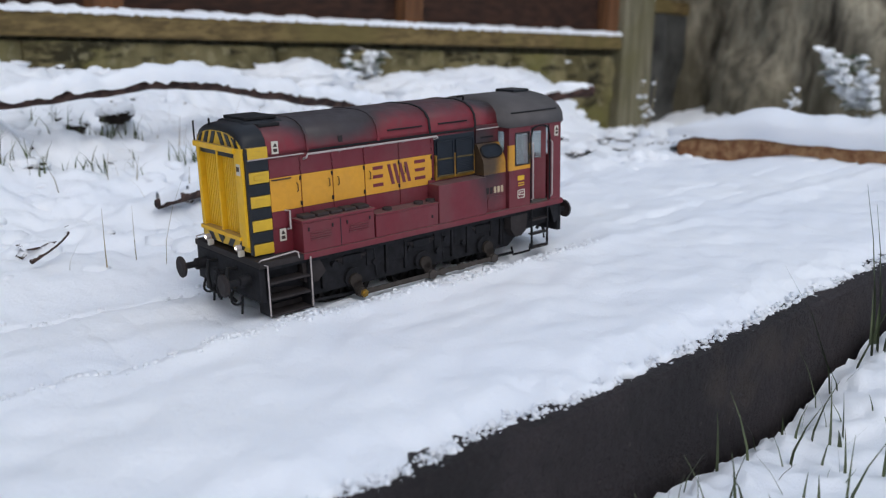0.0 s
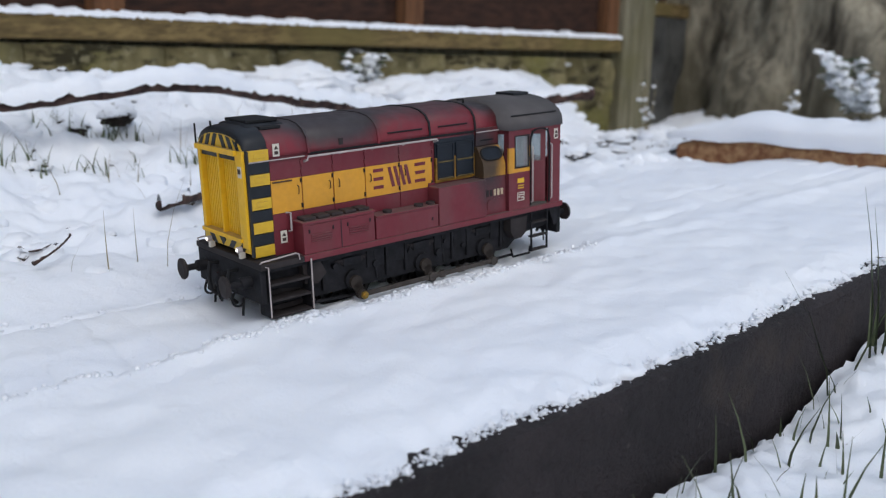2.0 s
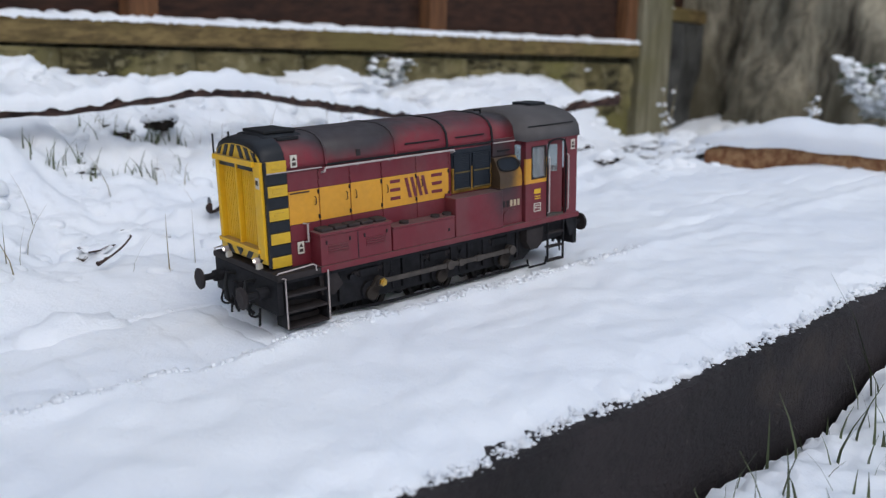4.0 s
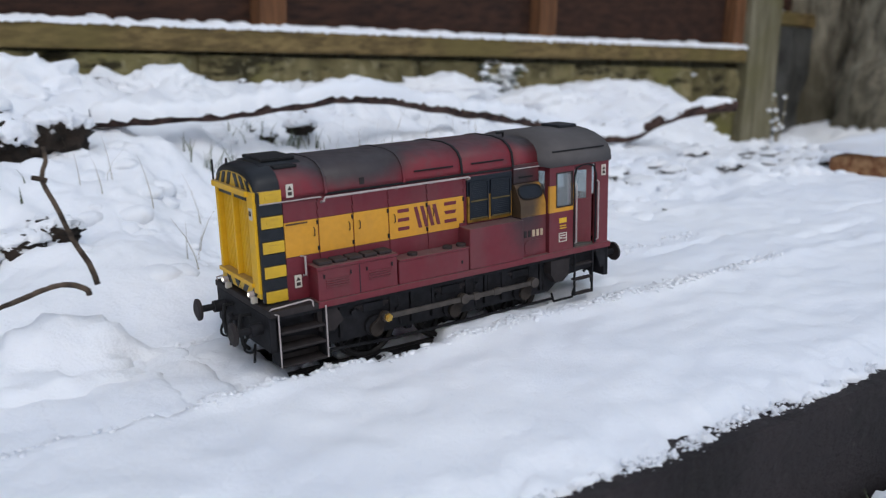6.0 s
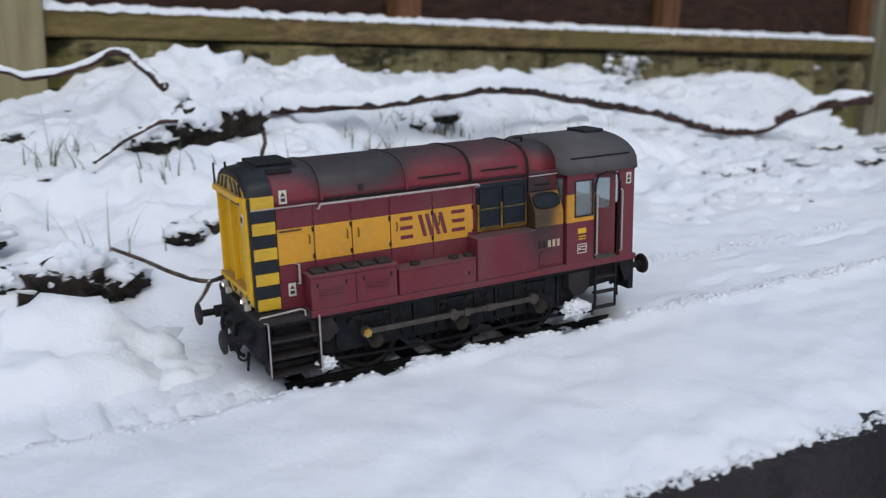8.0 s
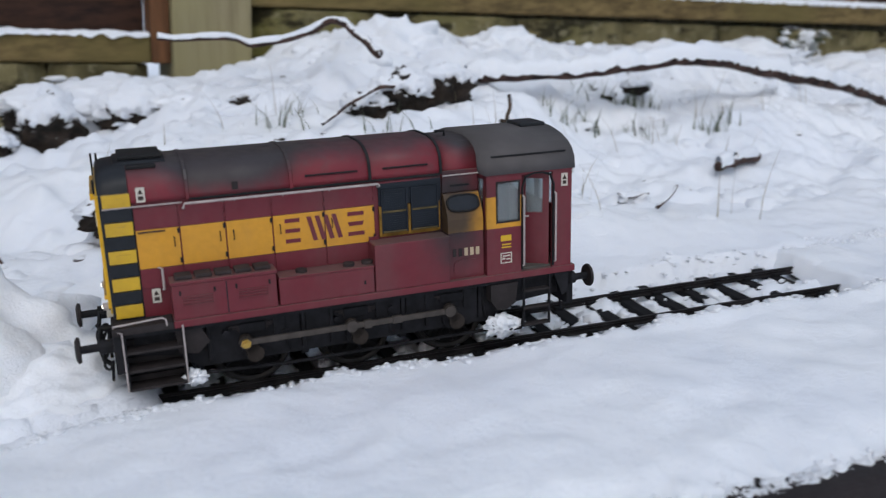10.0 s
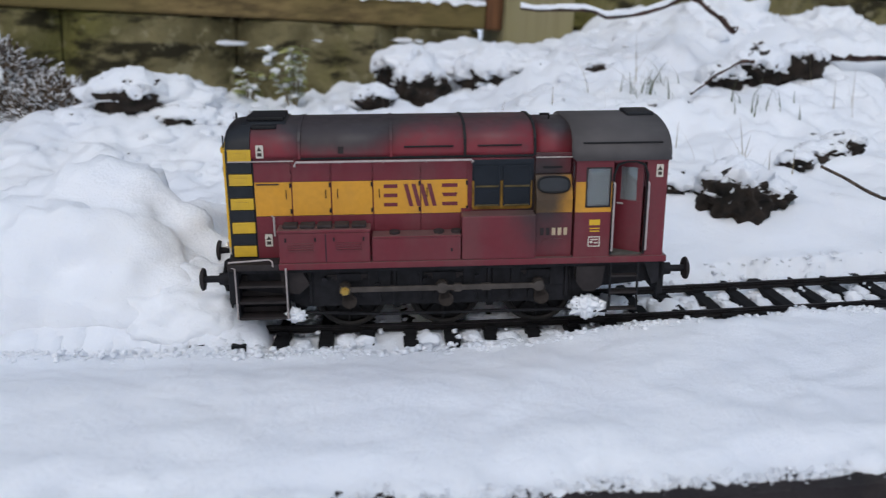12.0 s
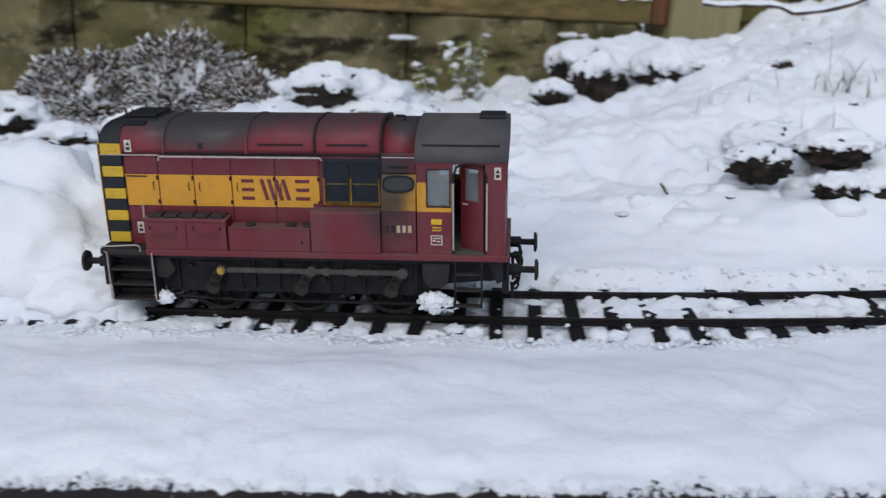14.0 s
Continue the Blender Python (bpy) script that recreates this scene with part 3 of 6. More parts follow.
# running plate and frames
part("running_plate", bx(-91, 70, -30, 30, 30.4, 33.2, 0.5), maroon, loco, "maroon running plate edge, dusty")
part("front_footplate", bx(70, 91, -30, 30, 30.4, 33.2, 0.5), step_mat, loco, "dusty black footplate at the nose")
part("plate_underside", bx(-90, 90, -28, 28, 28.6, 30.4, 0.2), under_mat, loco)
for s in (-1, 1):
    f = part("side_frame", slab(prof([(84, 29), (84, 20), (70, 18), (62, 12), (-56, 12), (-64, 18), (-86, 20), (-86, 29)]), s * 0.0215, s * 0.0235), under_mat, loco, "dark grimy side frame")
    for x in (42, 2, -38):
        part("axlebox", bar([(x, s * 23, 16), (x, s * 25.2, 16)], 4.6, 14), under_mat, f)
        part("spring_hanger", bx(x - 5, x + 5, s * 23.4 - 1, s * 23.4 + 1, 22.5, 26.5, 0.6), under_mat, f)
    for x in (58, 23, 12, -17, -27, -50):
        part("frame_rib", bx(x - 0.7, x + 0.7, s * 24.2 - 0.9, s * 24.2 + 0.9, 14, 28.8, 0.2), under_mat, f)
    part("air_tank", moved(slab(prof([(61, 29), (70, 29), (69, 20), (62.5, 19), (58, 23)]), 0.0225, 0.0275), Matrix.Scale(s, 4, (0, 1, 0))), step_mat, f, "dusty brown bracket box")
    part("sand_box", moved(slab(prof([(-53.5, 28.6), (-65.5, 28.6), (-64.5, 20), (-61, 17.5), (-56.5, 17.5), (-53.5, 22)]), 0.0225, 0.0285), Matrix.Scale(s, 4, (0, 1, 0))), step_mat, f, "dusty brown sand box")
    part("brake_rod", bar([(70, s * 22.6, 9.5), (30, s * 22.6, 7.5), (-60, s * 22.6, 7.5)], 0.7, 6), under_mat, f)
    for x in (62, 22, -18):
        part("brake_block", bx(x - 1.6, x + 1.6, s * 18.5 - 1.4, s * 18.5 + 1.4, 9, 18, 0.6), under_mat, f)
    bm = bmesh.new()
    for x, z, r in ((30, 21, 1.6), (10, 23, 1.2), (-8, 19, 2.0), (-12, 24, 1.2), (-24, 20, 1.4), (52, 24, 1.3)):
        bar([(x, s * 23, z), (x, s * 25.6, z)], r, 8, bm)
    part("frame_fitting", bm, under_mat, f)
    for x0, x1 in ((24.4, 34), (11.5, 22), (-16, -6), (-30.5, -18.5), (-49, -43)):
        part("frame_panel", bx(x0, x1, s * 23.9 - 0.5, s * 23.9 + 0.5, 19.6, 28.4, 0.25), under_mat, f)
    for x in WHEEL_X:
        bm = bmesh.new()
        for q in range(4):
            bx(x - 9 + 1.6 * q, x + 9 - 1.6 * q, s * 22.4 - 1.6, s * 22.4 + 1.6, 25.2 - 0.9 * q, 26.0 - 0.9 * q, 0.1, bm)
        part("leaf_spring", bm, step_mat, f, "dusty leaf spring")
        part("guard_iron", bar([(x - 12, s * 24.2, 27), (x - 12.4, s * 24.2, 20), (x - 13.6, s * 23.4, 13.5)], 0.55, 6), under_mat, f)
    part("sand_pipe", bar([(66, s * 24, 20), (64.4, s * 22, 12), (60.6, s * 19, 5)], 0.6, 6), under_mat, f)
    part("step_loop", bar([(-54, s * 28.2, 12.6), (-55, s * 28.6, 8.4), (-67, s * 28.6, 8.4), (-67.6, s * 28.6, 12)], 0.6, 6), under_mat, f)
part("frame_floor", bx(-84, 84, -21, 21, 18.5, 24), under_mat, loco)

# wheels, cranks and coupling rods
PIN_R = 6.4
wheels = []
for x in WHEEL_X:
    for s in (-1, 1):
        bm = bmesh.new()
        seg = 40
        rings = [(14.9, 14.2), (14.9, 17.2), (14.0, 17.2), (13.0, 16.6), (12.8, 15.4)]
        prev = None
        for rr, yy in [(16.0, 13.4), (16.0, 14.2)] + rings:
            now = [bm.verts.new(mm(rr * math.cos(a), s * yy, rr * math.sin(a))) for a in (2 * math.pi * k / seg for k in range(seg))]
            if prev:
                for k in range(seg):
                    bm.faces.new((prev[k], prev[(k + 1) % seg], now[(k + 1) % seg], now[k]))
            prev = now
        wheel = part("wheel", bm, tyre_mat, loco, "dark driving wheel with bright worn tyre")
        bm = bmesh.new()
        for k in range(11):
            a = 2 * math.pi * k / 11
            bar([(2.4 * math.cos(a), s * 15.4, 2.4 * math.sin(a)), (13.0 * math.cos(a), s * 15.4, 13.0 * math.sin(a))], 0.95, 5, bm)
        bar([(0, s * 13.6, 0), (0, s * 18.0, 0)], 3.4, 16, bm)
        part("spokes", bm, wheel_mat, wheel)
        part("backing", bar([(0, s * 13.5, 0), (0, s * 14.4, 0)], 13.4, 32), wheel_mat, wheel)
        bm = bar([(0, s * 25.4, 0), (0, s * 27.0, 0)], 3.2, 14)
        bar([(PIN_R, s * 25.4, 0), (PIN_R, s * 27.0, 0)], 2.5, 14, bm)
        bx(0, PIN_R, s * 26.2 - 0.8, s * 26.2 + 0.8, -2.3, 2.3, 0.4, bm)
        part("crank", bm, crank_mat, wheel, "brown grimy outside fly crank")
        part("axle", bar([(0, s * 12, 0), (0, s * 26, 0)], 1.6, 10), wheel_mat, wheel)
        wheels.append((wheel, x))
rods = []
for s in (-1, 1):
    bm = bmesh.new()
    for a, b in zip(WHEEL_X, WHEEL_X[1:]):
        bx(b, a, s * 28.0 - 0.55, s * 28.0 + 0.55, -1.15, 1.15, 0.3, bm)
    for x in WHEEL_X:
        bar([(x, s * 27.0, 0), (x, s * 29.0, 0)], 2.3, 16, bm)
    bx(WHEEL_X[1] - 8, WHEEL_X[1] - 5, s * 28.0 - 0.9, s * 28.0 + 0.9, -1.7, 1.7, 0.3, bm)
    bx(-19, -15, s * 28.0 - 0.9, s * 28.0 + 0.9, -1.5, 1.5, 0.3, bm)
    rod = part("coupling_rod", bm, rod_mat, loco, "dull grey steel coupling rod")
    bm = bar([(WHEEL_X[0], s * 28.8, 0), (WHEEL_X[0], s * 30.0, 0)], 1.9, 6)
    bar([(WHEEL_X[0], s * 29.9, 0), (WHEEL_X[0], s * 30.6, 0)], 1.0, 10, bm)
    part("crankpin_nut", bm, brass_mat, rod, "bright brass crankpin nut")
    rods.append(rod)

# hood: side walls, then roof panels with ribs
hood = part("hood", sweep(prof([(20.9, 33), (20.9, 77.6), (17.5, 83), (-17.5, 83), (-20.9, 77.6), (-20.9, 33)]), -0.0505, 0.0792), maroon, loco, "maroon engine hood")
ROOF = hood_arch(22.0, 75.4, 77.2, 88.3)
for name, x0, x1, mat in (("roof_panel", 60.4, 79.8, roof_mat), ("roof_panel", 23.4, 60.0, roof_mat), ("roof_panel", -6.6, 23.0, roof_mat), ("roof_panel", -35.6, -7.0, roof_mat)):
    bm = sweep(prof(ROOF), x0 * K, x1 * K)
    bmesh.ops.bevel(bm, geom=[e for e in bm.edges if abs(e.verts[0].co.x - e.verts[1].co.x) < 1e-6], offset=0.0004, segments=1, affect="EDGES")
    part(name, bm, mat, loco, "maroon roof panel darkened by soot", True)
part("roof_panel", sweep(prof(hood_arch(21.3, 73, 77.0, 87.0)), -0.0515, -0.0358), roof_mat, loco, "recessed sooty roof section before the cab", True)
for x in (23.2, -6.8, -35.5, 60.2):
    bm = sweep(prof(hood_arch(22.35, 75.2, 77.2, 88.7)), (x - 0.55) * K, (x + 0.55) * K)
    part("roof_rib", bm, rubber_mat if x < 0 else roof_mat, loco)
for s in (-1, 1):
    part("gutter", bx(-35, 60, s * 21.6 - 0.5, s * 21.6 + 0.5, 74.6, 75.5, 0.15), rubber_mat, loco)
    for x0, x1 in ((-5, 21), (-33, -9)):
        part("roof_flap_edge", bar([(x0 + 3, s * 22.2, 79.4), (x1 - 3, s * 22.2, 79.4)], 0.35, 6), rubber_mat, loco)
# nose cap, black, rounded forward
bm = bmesh.new()
prev = None
for x, q in ((79.8, 0.0), (84, 0.25), (87.5, 0.8), (89.4, 1.6), (90.0, 2.6)):
    arch = hood_arch(22.0 - q * 0.6, 74.4, 77.2, 88.3 - q * 0.9)
    now = [bm.verts.new(mm(x, y, z)) for y, z in arch]
    if prev:
        for a in range(len(arch) - 1):
            bm.faces.new((prev[a], prev[a + 1], now[a + 1], now[a]))
    prev = now
bm.faces.new(prev)
part("nose_cap", bm, nose_mat, loco, "black rounded nose top", True)
bm = sweep(prof(hood_arch(12.5, 86, 86.6, 88.9)), 0.066, 0.0835)
part("radiator_hatch", bm, nose_mat, loco, "black roof hatch with raised lid", True)
part("hatch_lid", bx(67, 82, -9.5, 9.5, 88.6, 90.0, 0.4), rubber_mat, loco)
part("hatch_lid", bx(69.5, 79.5, 10.5, 16.5, 86.2, 87.6, 0.4), rubber_mat, loco)

# nose front and side stripes
part("nose_core", bx(79, 85.2, -21.0, 21.0, 33, 77.8), nose_mat, loco)
for s in (-1, 1):
    for k in range(9):
        z0, z1 = 34.2 + k * 5.02, 34.2 + (k + 1) * 5.02 - 0.25
        mat = stripe_yellow if k % 2 == 0 else stripe_black
        st = part("hazard_stripe", bx(79.5, 88.9, s * 21.6 - 0.7, s * 21.6 + 0.7, z0, z1, 0.25), mat, loco, "yellow hazard band" if k % 2 == 0 else "black hazard band")
        if k % 2 == 0 and k >= 4:
            part("stripe_vent", bx(81.5, 86.6, s * 22.4 - 0.2, s * 22.4 + 0.2, (z0 + z1) / 2 - 0.9, (z0 + z1) / 2 + 0.9, 0.15), stripe_yellow, st)
part("nose_edge", bx(88.7, 89.8, 20.6, 22.4, 34.5, 79.0, 0.3), nose_mat, loco)
part("nose_edge", bx(88.7, 89.8, -22.4, -20.6, 34.5, 79.0, 0.3), nose_mat, loco)
front = part("radiator_surround", bx(85.0, 87.0, -20.5, 20.5, 34, 80.4), yellow_end, loco, "bright yellow radiator surround")
part("surround_sill", bx(86.8, 90.4, -20.5, 20.5, 36.0, 40.4, 0.2), stripe_yellow, front)


def head_z(y):
    """Upper edge of the arched head of the nose."""
    return 77.6 + 7.2 * max(0.0, 1 - abs(y / 20.3) ** 2.6) ** 0.6


ys = np.linspace(-20.2, 20.2, 27)
part("surround_head", moved(slab([(y, head_z(y)) for y in ys] + [(y, 77.2) for y in (20.2, -20.2)], 0.0, 3.6), Matrix(((0, K, 0, 0.0868), (K, 0, 0, 0), (0, 0, K, 0), (0, 0, 0, 1)))), stripe_yellow, front, "arched yellow head over the radiator")
for y in np.linspace(-16.5, 13.5, 19):
    part("radiator_slat", bx(86.8, 88.4, y - 0.5, y + 0.5, 41, 79, 0.15), yellow_end, front)
part("radiator_bar", bx(88.0, 90.6, -2.2, -1.0, 41, 77.5, 0.2), yellow_end, front)
part("radiator_bar", bx(87.0, 90.8, 14.2, 16.0, 41, 77.5, 0.2), yellow_end, front)
part("radiator_bar", bx(87.0, 90.8, -20, -17.6, 41, 77.5, 0.2), yellow_end, front)
part("radiator_top", bx(87.2, 92.4, -19.8, 16.4, 76.8, 79.2, 0.3), yellow_end, front)
part("radiator_bottom", bx(87.2, 92.0, -19.8, 16.4, 40.2, 42.0, 0.3), yellow_end, front)
part("side_flange", bx(87.0, 91.0, 15.6, 20.6, 38, 79.0, 0.3), yellow_end, front)
for k in range(8):
    y = -18 + 36 * (k + 0.5) / 8
    bm = slab(prof([(90.2, 36.2), (90.9, 36.2), (90.9, 40.2), (90.2, 40.2)]), (y - 2.25) * K, (y + 2.25) * K)
    for v in bm.verts:
        v.co.y += (v.co.z - 38.2 * K) * (1.0 if y > 0 else -1.0) * 0.9
    part("chevron", bm, stripe_black if k % 2 else stripe_yellow, front)
for y0, y1 in ((1.5, 4.5), (7.5, 10.5), (13.5, 16.2)):
    for o in (-1, 1):
        foot = [(y1 + 2.6, 78.4), (y0 + 2.6, 78.4)]
        head = [(y0 - 0.6, head_z(y0 - 0.6) - 0.3), ((y0 + y1) / 2 - 0.6, head_z((y0 + y1) / 2 - 0.6) - 0.3), (y1 - 0.6, head_z(y1 - 0.6) - 0.3)]
        part("chevron", moved(slab([(o * a, b) for a, b in foot + head], 0.0, 0.5), Matrix(((0, K, 0, 0.0902), (K, 0, 0, 0), (0, 0, K, 0), (0, 0, 0, 1)))), stripe_black, front)
part("warning_label", bx(90.9, 91.3, 16.8, 19.6, 68.0, 72.6), white_mat, front)
part("label_mark", bx(91.2, 91.5, 17.2, 19.2, 69.6, 71.6), ink_mat, front)
for y in (-14.0, 14.0):
    lamp = part("marker_lamp", bar([(90.4, y, 37.0), (93.0, y, 37.0)], 1.35, 14), white_rail, loco, "small white marker lamp, lit")
    part("lens", bar([(92.9, y, 37.0), (93.3, y, 37.0)], 0.6, 14), lamp_mat, lamp)
    part("bracket", bx(89.5, 92, y - 1, y + 1, 33, 36, 0.3), white_mat, lamp)
part("lamp_iron", bar([(91, -20.4, 78), (91, -20.4, 87.5)], 0.4, 6), rubber_mat, loco)
part("lamp_iron", bar([(89, -9, 86), (89, -9, 89.2)], 0.45, 6), rubber_mat, loco)
part("lamp_iron", bar([(91, 17, 79), (91, 17, 84)], 0.35, 6), rubber_mat, loco)

# side of the hood: yellow band of doors, seams, hinges, handles, handrail
for s in (-1, 1):
    seams = (79.2, 64.0, 48.0, 31.0, 11.4, -8.2)
    for x1, x0 in zip(seams, seams[1:]):
        d = part("hood_door", bx(x0 + 0.25, x1 - 0.25, s * 21.0 - 0.45, s * 21.0 + 0.45, 51.2, 65.4, 0.2), yellow_band, loco, "golden yellow hood door")
        part("hood_door_top", bx(x0 + 0.25, x1 - 0.25, s * 21.0 - 0.4, s * 21.0 + 0.4, 65.5, 73.4, 0.2), maroon, loco, "maroon upper hood door")
        part("hood_door_foot", bx(x0 + 0.25, x1 - 0.25, s * 21.0 - 0.4, s * 21.0 + 0.4, 44.0, 51.1, 0.2), maroon, loco)
        hx = x0 + 2.2 if x1 > 60 else x1 - 2.6
        part("handle", bar([(hx, s * 21.4, 58.4), (hx, s * 22.4, 58.8), (hx, s * 22.4, 61.6), (hx, s * 21.4, 62)], 0.2, 6), rubber_mat, d)
        for z in (53.2, 64.0):
            part("hinge", bx(x0 + 0.1, x0 + 0.9, s * 21.6 - 0.35, s * 21.6 + 0.35, z - 0.9, z + 0.9, 0.1), rubber_mat, d)
        for z in (68, 71.6):
            part("door_hinge", bx(x0 - 0.3, x0 + 0.5, s * 21.6 - 0.3, s * 21.6 + 0.3, z - 0.9, z + 0.9, 0.1), maroon, loco)
    part("seam_bar", bar([(78.2, s * 21.7, 64.6), (69, s * 21.7, 64.6)], 0.3, 6), ink_mat, loco)
    part("waist_line", bx(-35, 62, s * 21.2 - 0.4, s * 21.2 + 0.4, 73.5, 74.1), maroon, loco)
    pts = [(62.2, s * 21.2, 71.8), (62.2, s * 24.0, 72.6), (61.6, s * 24.0, 74.0), (-9.2, s * 24.0, 74.0), (-9.8, s * 24.0, 73.4), (-9.8, s * 21.2, 72.4)]
    hr = part("handrail", bar(pts, 0.48, 8), white_rail, loco, "white-painted hood handrail")
    for x in (44, 26.5, 9):
        part("stanchion", bar([(x, s * 21.2, 73.0), (x, s * 24.0, 74.0)], 0.45, 6), white_rail, hr)
    part("grab_rail", bar([(72.6, s * 21.4, 51.2), (71.6, s * 23.4, 51.2), (71.6, s * 23.4, 43.4), (71.8, s * 21.4, 43.0)], 0.45, 8), white_rail, loco, "white grab rail")
    part("front_line", bar([(89, s * 22.3, 74.2), (62.5, s * 22.3, 74.2)], 0.3, 6), white_rail, loco)
    # louvred window pair
    part("grille_head", bx(-35.4, -9.9, s * 21.1 - 0.5, s * 21.1 + 0.5, 64.6, 73.6, 0.3), louvre_mat, loco, "soot-blackened panel above the grille")
    w = part("grille_frame", bx(-34.4, -9.9, s * 21.2 - 0.5, s * 21.2 + 0.5, 52.4, 64.5, 0.3), sooty_yellow, loco, "soot-stained yellow grille frame")
    for x0, x1 in ((-20.8, -11.2), (-33.6, -23.2)):
        g = part("grille", bx(x0, x1, s * 21.7 - 0.4, s * 21.7 + 0.4, 54.4, 70.6, 0.2), louvre_mat, w, "dark blue-black grille")
        part("grille_bar", bx(x0, x1, s * 22.3 - 0.3, s * 22.3 + 0.3, 62.0, 62.7, 0.1), grille_edge_mat, g)
        for k in range(18):
            part("grille_slat", bx(x0 + 0.6, x1 - 0.6, s * 22.1 - 0.15, s * 22.1 + 0.15, 54.9 + k * 0.87, 55.3 + k * 0.87), louvre_mat, g)
        for a, b, c, d in ((x0 - 0.5, x0 + 0.1, 54.0, 71.0), (x1 - 0.1, x1 + 0.5, 54.0, 71.0), (x0, x1, 70.5, 71.1), (x0, x1, 54.0, 54.6)):
            part("grille_edge", bx(a, b, s * 22.2 - 0.35, s * 22.2 + 0.35, c, d, 0.1), grille_edge_mat if c < 60 and d < 60 else louvre_mat, g)
    for x in (-10.3, -22.0, -34.2):
        part("frame_post", bx(x - 0.5, x + 0.5, s * 21.9 - 0.4, s * 21.9 + 0.4, 53, 64.5, 0.1), sooty_yellow, w)
    # exhaust casing section before the cab
    side = [(20.5, 33.0), (27.6, 33.0), (27.6, 52.0), (20.5, 52.0)]
    part("casing_panel", sweep(prof([(s * a, b) for a, b in side]), -0.0508, -0.0359), maroon, loco, "maroon casing panel streaked with soot")
    side = [(20.5, 52.1), (27.6, 52.1), (27.6, 57.4), (27.0, 59.6), (22.9, 66.8), (20.5, 67.2)]
    part("casing_band", sweep(prof([(s * a, b) for a, b in side]), -0.0508, -0.0359), yellow_band, loco, "yellow sloping casing top blackened by soot")
    part("casing_top", bx(-50.8, -35.9, s * 21.4 - 0.9, s * 21.4 + 0.9, 67.3, 76.0, 0.3), maroon, loco)
    part("casing_vent", bx(-47, -39, s * 22.5 - 0.3, s * 22.5 + 0.3, 69.6, 70.4, 0.2), rubber_mat, loco)
    part("casing_line", bar([(-51.2, s * 22.5, 74.2), (-36, s * 22.5, 74.2)], 0.3, 6), white_rail, loco)
    # oval port on the slope: a raised rim round a recessed plate
    down = Vector((0, s * 4.1, -7.2)).normalized()
    out = Vector((0, s * 7.2, 4.1)).normalized()
    mid = Vector((-43.2, s * 25.05, 63.2))
    def oval(a, b, lift):
        pts = []
        for q in range(28):
            c, d = math.cos(2 * math.pi * q / 28), math.sin(2 * math.pi * q / 28)
            pts.append(mid + Vector((a * math.copysign(abs(c) ** 0.7, c), 0, 0)) + down * (b * math.copysign(abs(d) ** 0.7, d)) + out * lift)
        return pts
    bm = bmesh.new()
    rows = [[bm.verts.new(v * K) for v in oval(*q)] for q in ((6.9, 3.7, -0.3), (6.9, 3.7, 0.9), (6.4, 3.3, 1.1), (6.0, 2.9, 0.4))]
    for a, b in zip(rows, rows[1:]):
        for q in range(28):
            bm.faces.new((a[q], a[(q + 1) % 28], b[(q + 1) % 28], b[q]))
    port = part("exhaust_port", bm, rubber_mat, loco, "sooty black oval exhaust port", True)
    bm = bmesh.new()
    bm.faces.new([bm.verts.new(v * K) for v in oval(6.1, 3.0, 0.45)])
    part("port_plate", bm, louvre_mat, port)
    bm = slab(prof([(-43.5 + 5.6 * math.copysign(abs(math.cos(q)) ** 0.6, math.cos(q)), 37.6 + 3.4 * math.copysign(abs(math.sin(q)) ** 0.6, math.sin(q))) for q in np.linspace(0, 2 * math.pi, 21)[:-1]]), s * 0.0275, s * 0.0279)
    part("access_plate", bm, maroon, loco)
    # running number, as plain bars
    for k in range(5):
        x = -37.6 - k * 2.45
        part("number_bar", bx(x - 1.5, x, s * 27.7 - 0.15, s * 27.7 + 0.15, 42.4, 45.6, 0.1), cream_mat if k > 1 else step_mat, loco)
    # company emblem on the band, as plain strokes
    em = []
    for z in (55.2, 59.1, 63.0):
        em.append([(26.6, z - 0.75), (21.0, z - 0.75), (21.0, z + 0.75), (26.6, z + 0.75)])
    for x in (18.4, 15.2, 12.0, 8.8):
        em.append([(x, 63.8), (x - 1.7, 63.8), (x - 4.0, 54.4), (x - 2.3, 54.4)])
    for k, z in enumerate((55.2, 59.1, 63.0)):
        em.append([(2.6 - 0.6 * (k == 1), z - 0.75), (-3.8 + 0.6 * (k == 1), z - 0.75), (-3.8, z + 0.75), (2.6, z + 0.75)])
    for q in em:
        part("emblem_stroke", slab(prof(q), s * 0.02135, s * 0.02165), maroon, loco)
    # warning labels
    for x, z in ((75.9, 78.2), (74.4, 40.9)):
        y = 22.2 if z > 70 else 21.4
        lab = part("warning_label", bx(x - 1.5, x + 1.5, s * y - 0.2, s * y + 0.2, z - 2.6, z + 2.6), white_mat, loco, "small cream warning label")
        part("label_mark", bx(x - 0.9, x + 0.9, s * y - 0.32, s * y + 0.32, z - 1.8, z - 0.4), ink_mat, lab)
        part("label_mark", slab(prof([(x - 1.0, z + 0.3), (x + 1.0, z + 0.3), (x, z + 2.0)]), (s * y - 0.32) * K, (s * y + 0.32) * K), ink_mat, lab)
    part("roof_mark", bx(42.4, 44.6, s * 22.0 - 0.2, s * 22.0 + 0.2, 77.0, 79.8), step_mat, loco)

    # boxes along the running plate
    b1 = part("battery_box", bx(32.6, 69.6, s * 25.2 - 4.4, s * 25.2 + 4.4, 33.2, 46.0, 0.5), maroon, loco, "dusty maroon battery box")
    part("battery_box_lid", bx(32.2, 70.0, s * 25.2 - 4.7, s * 25.2 + 4.7, 46.0, 47.4, 0.4), maroon, b1)
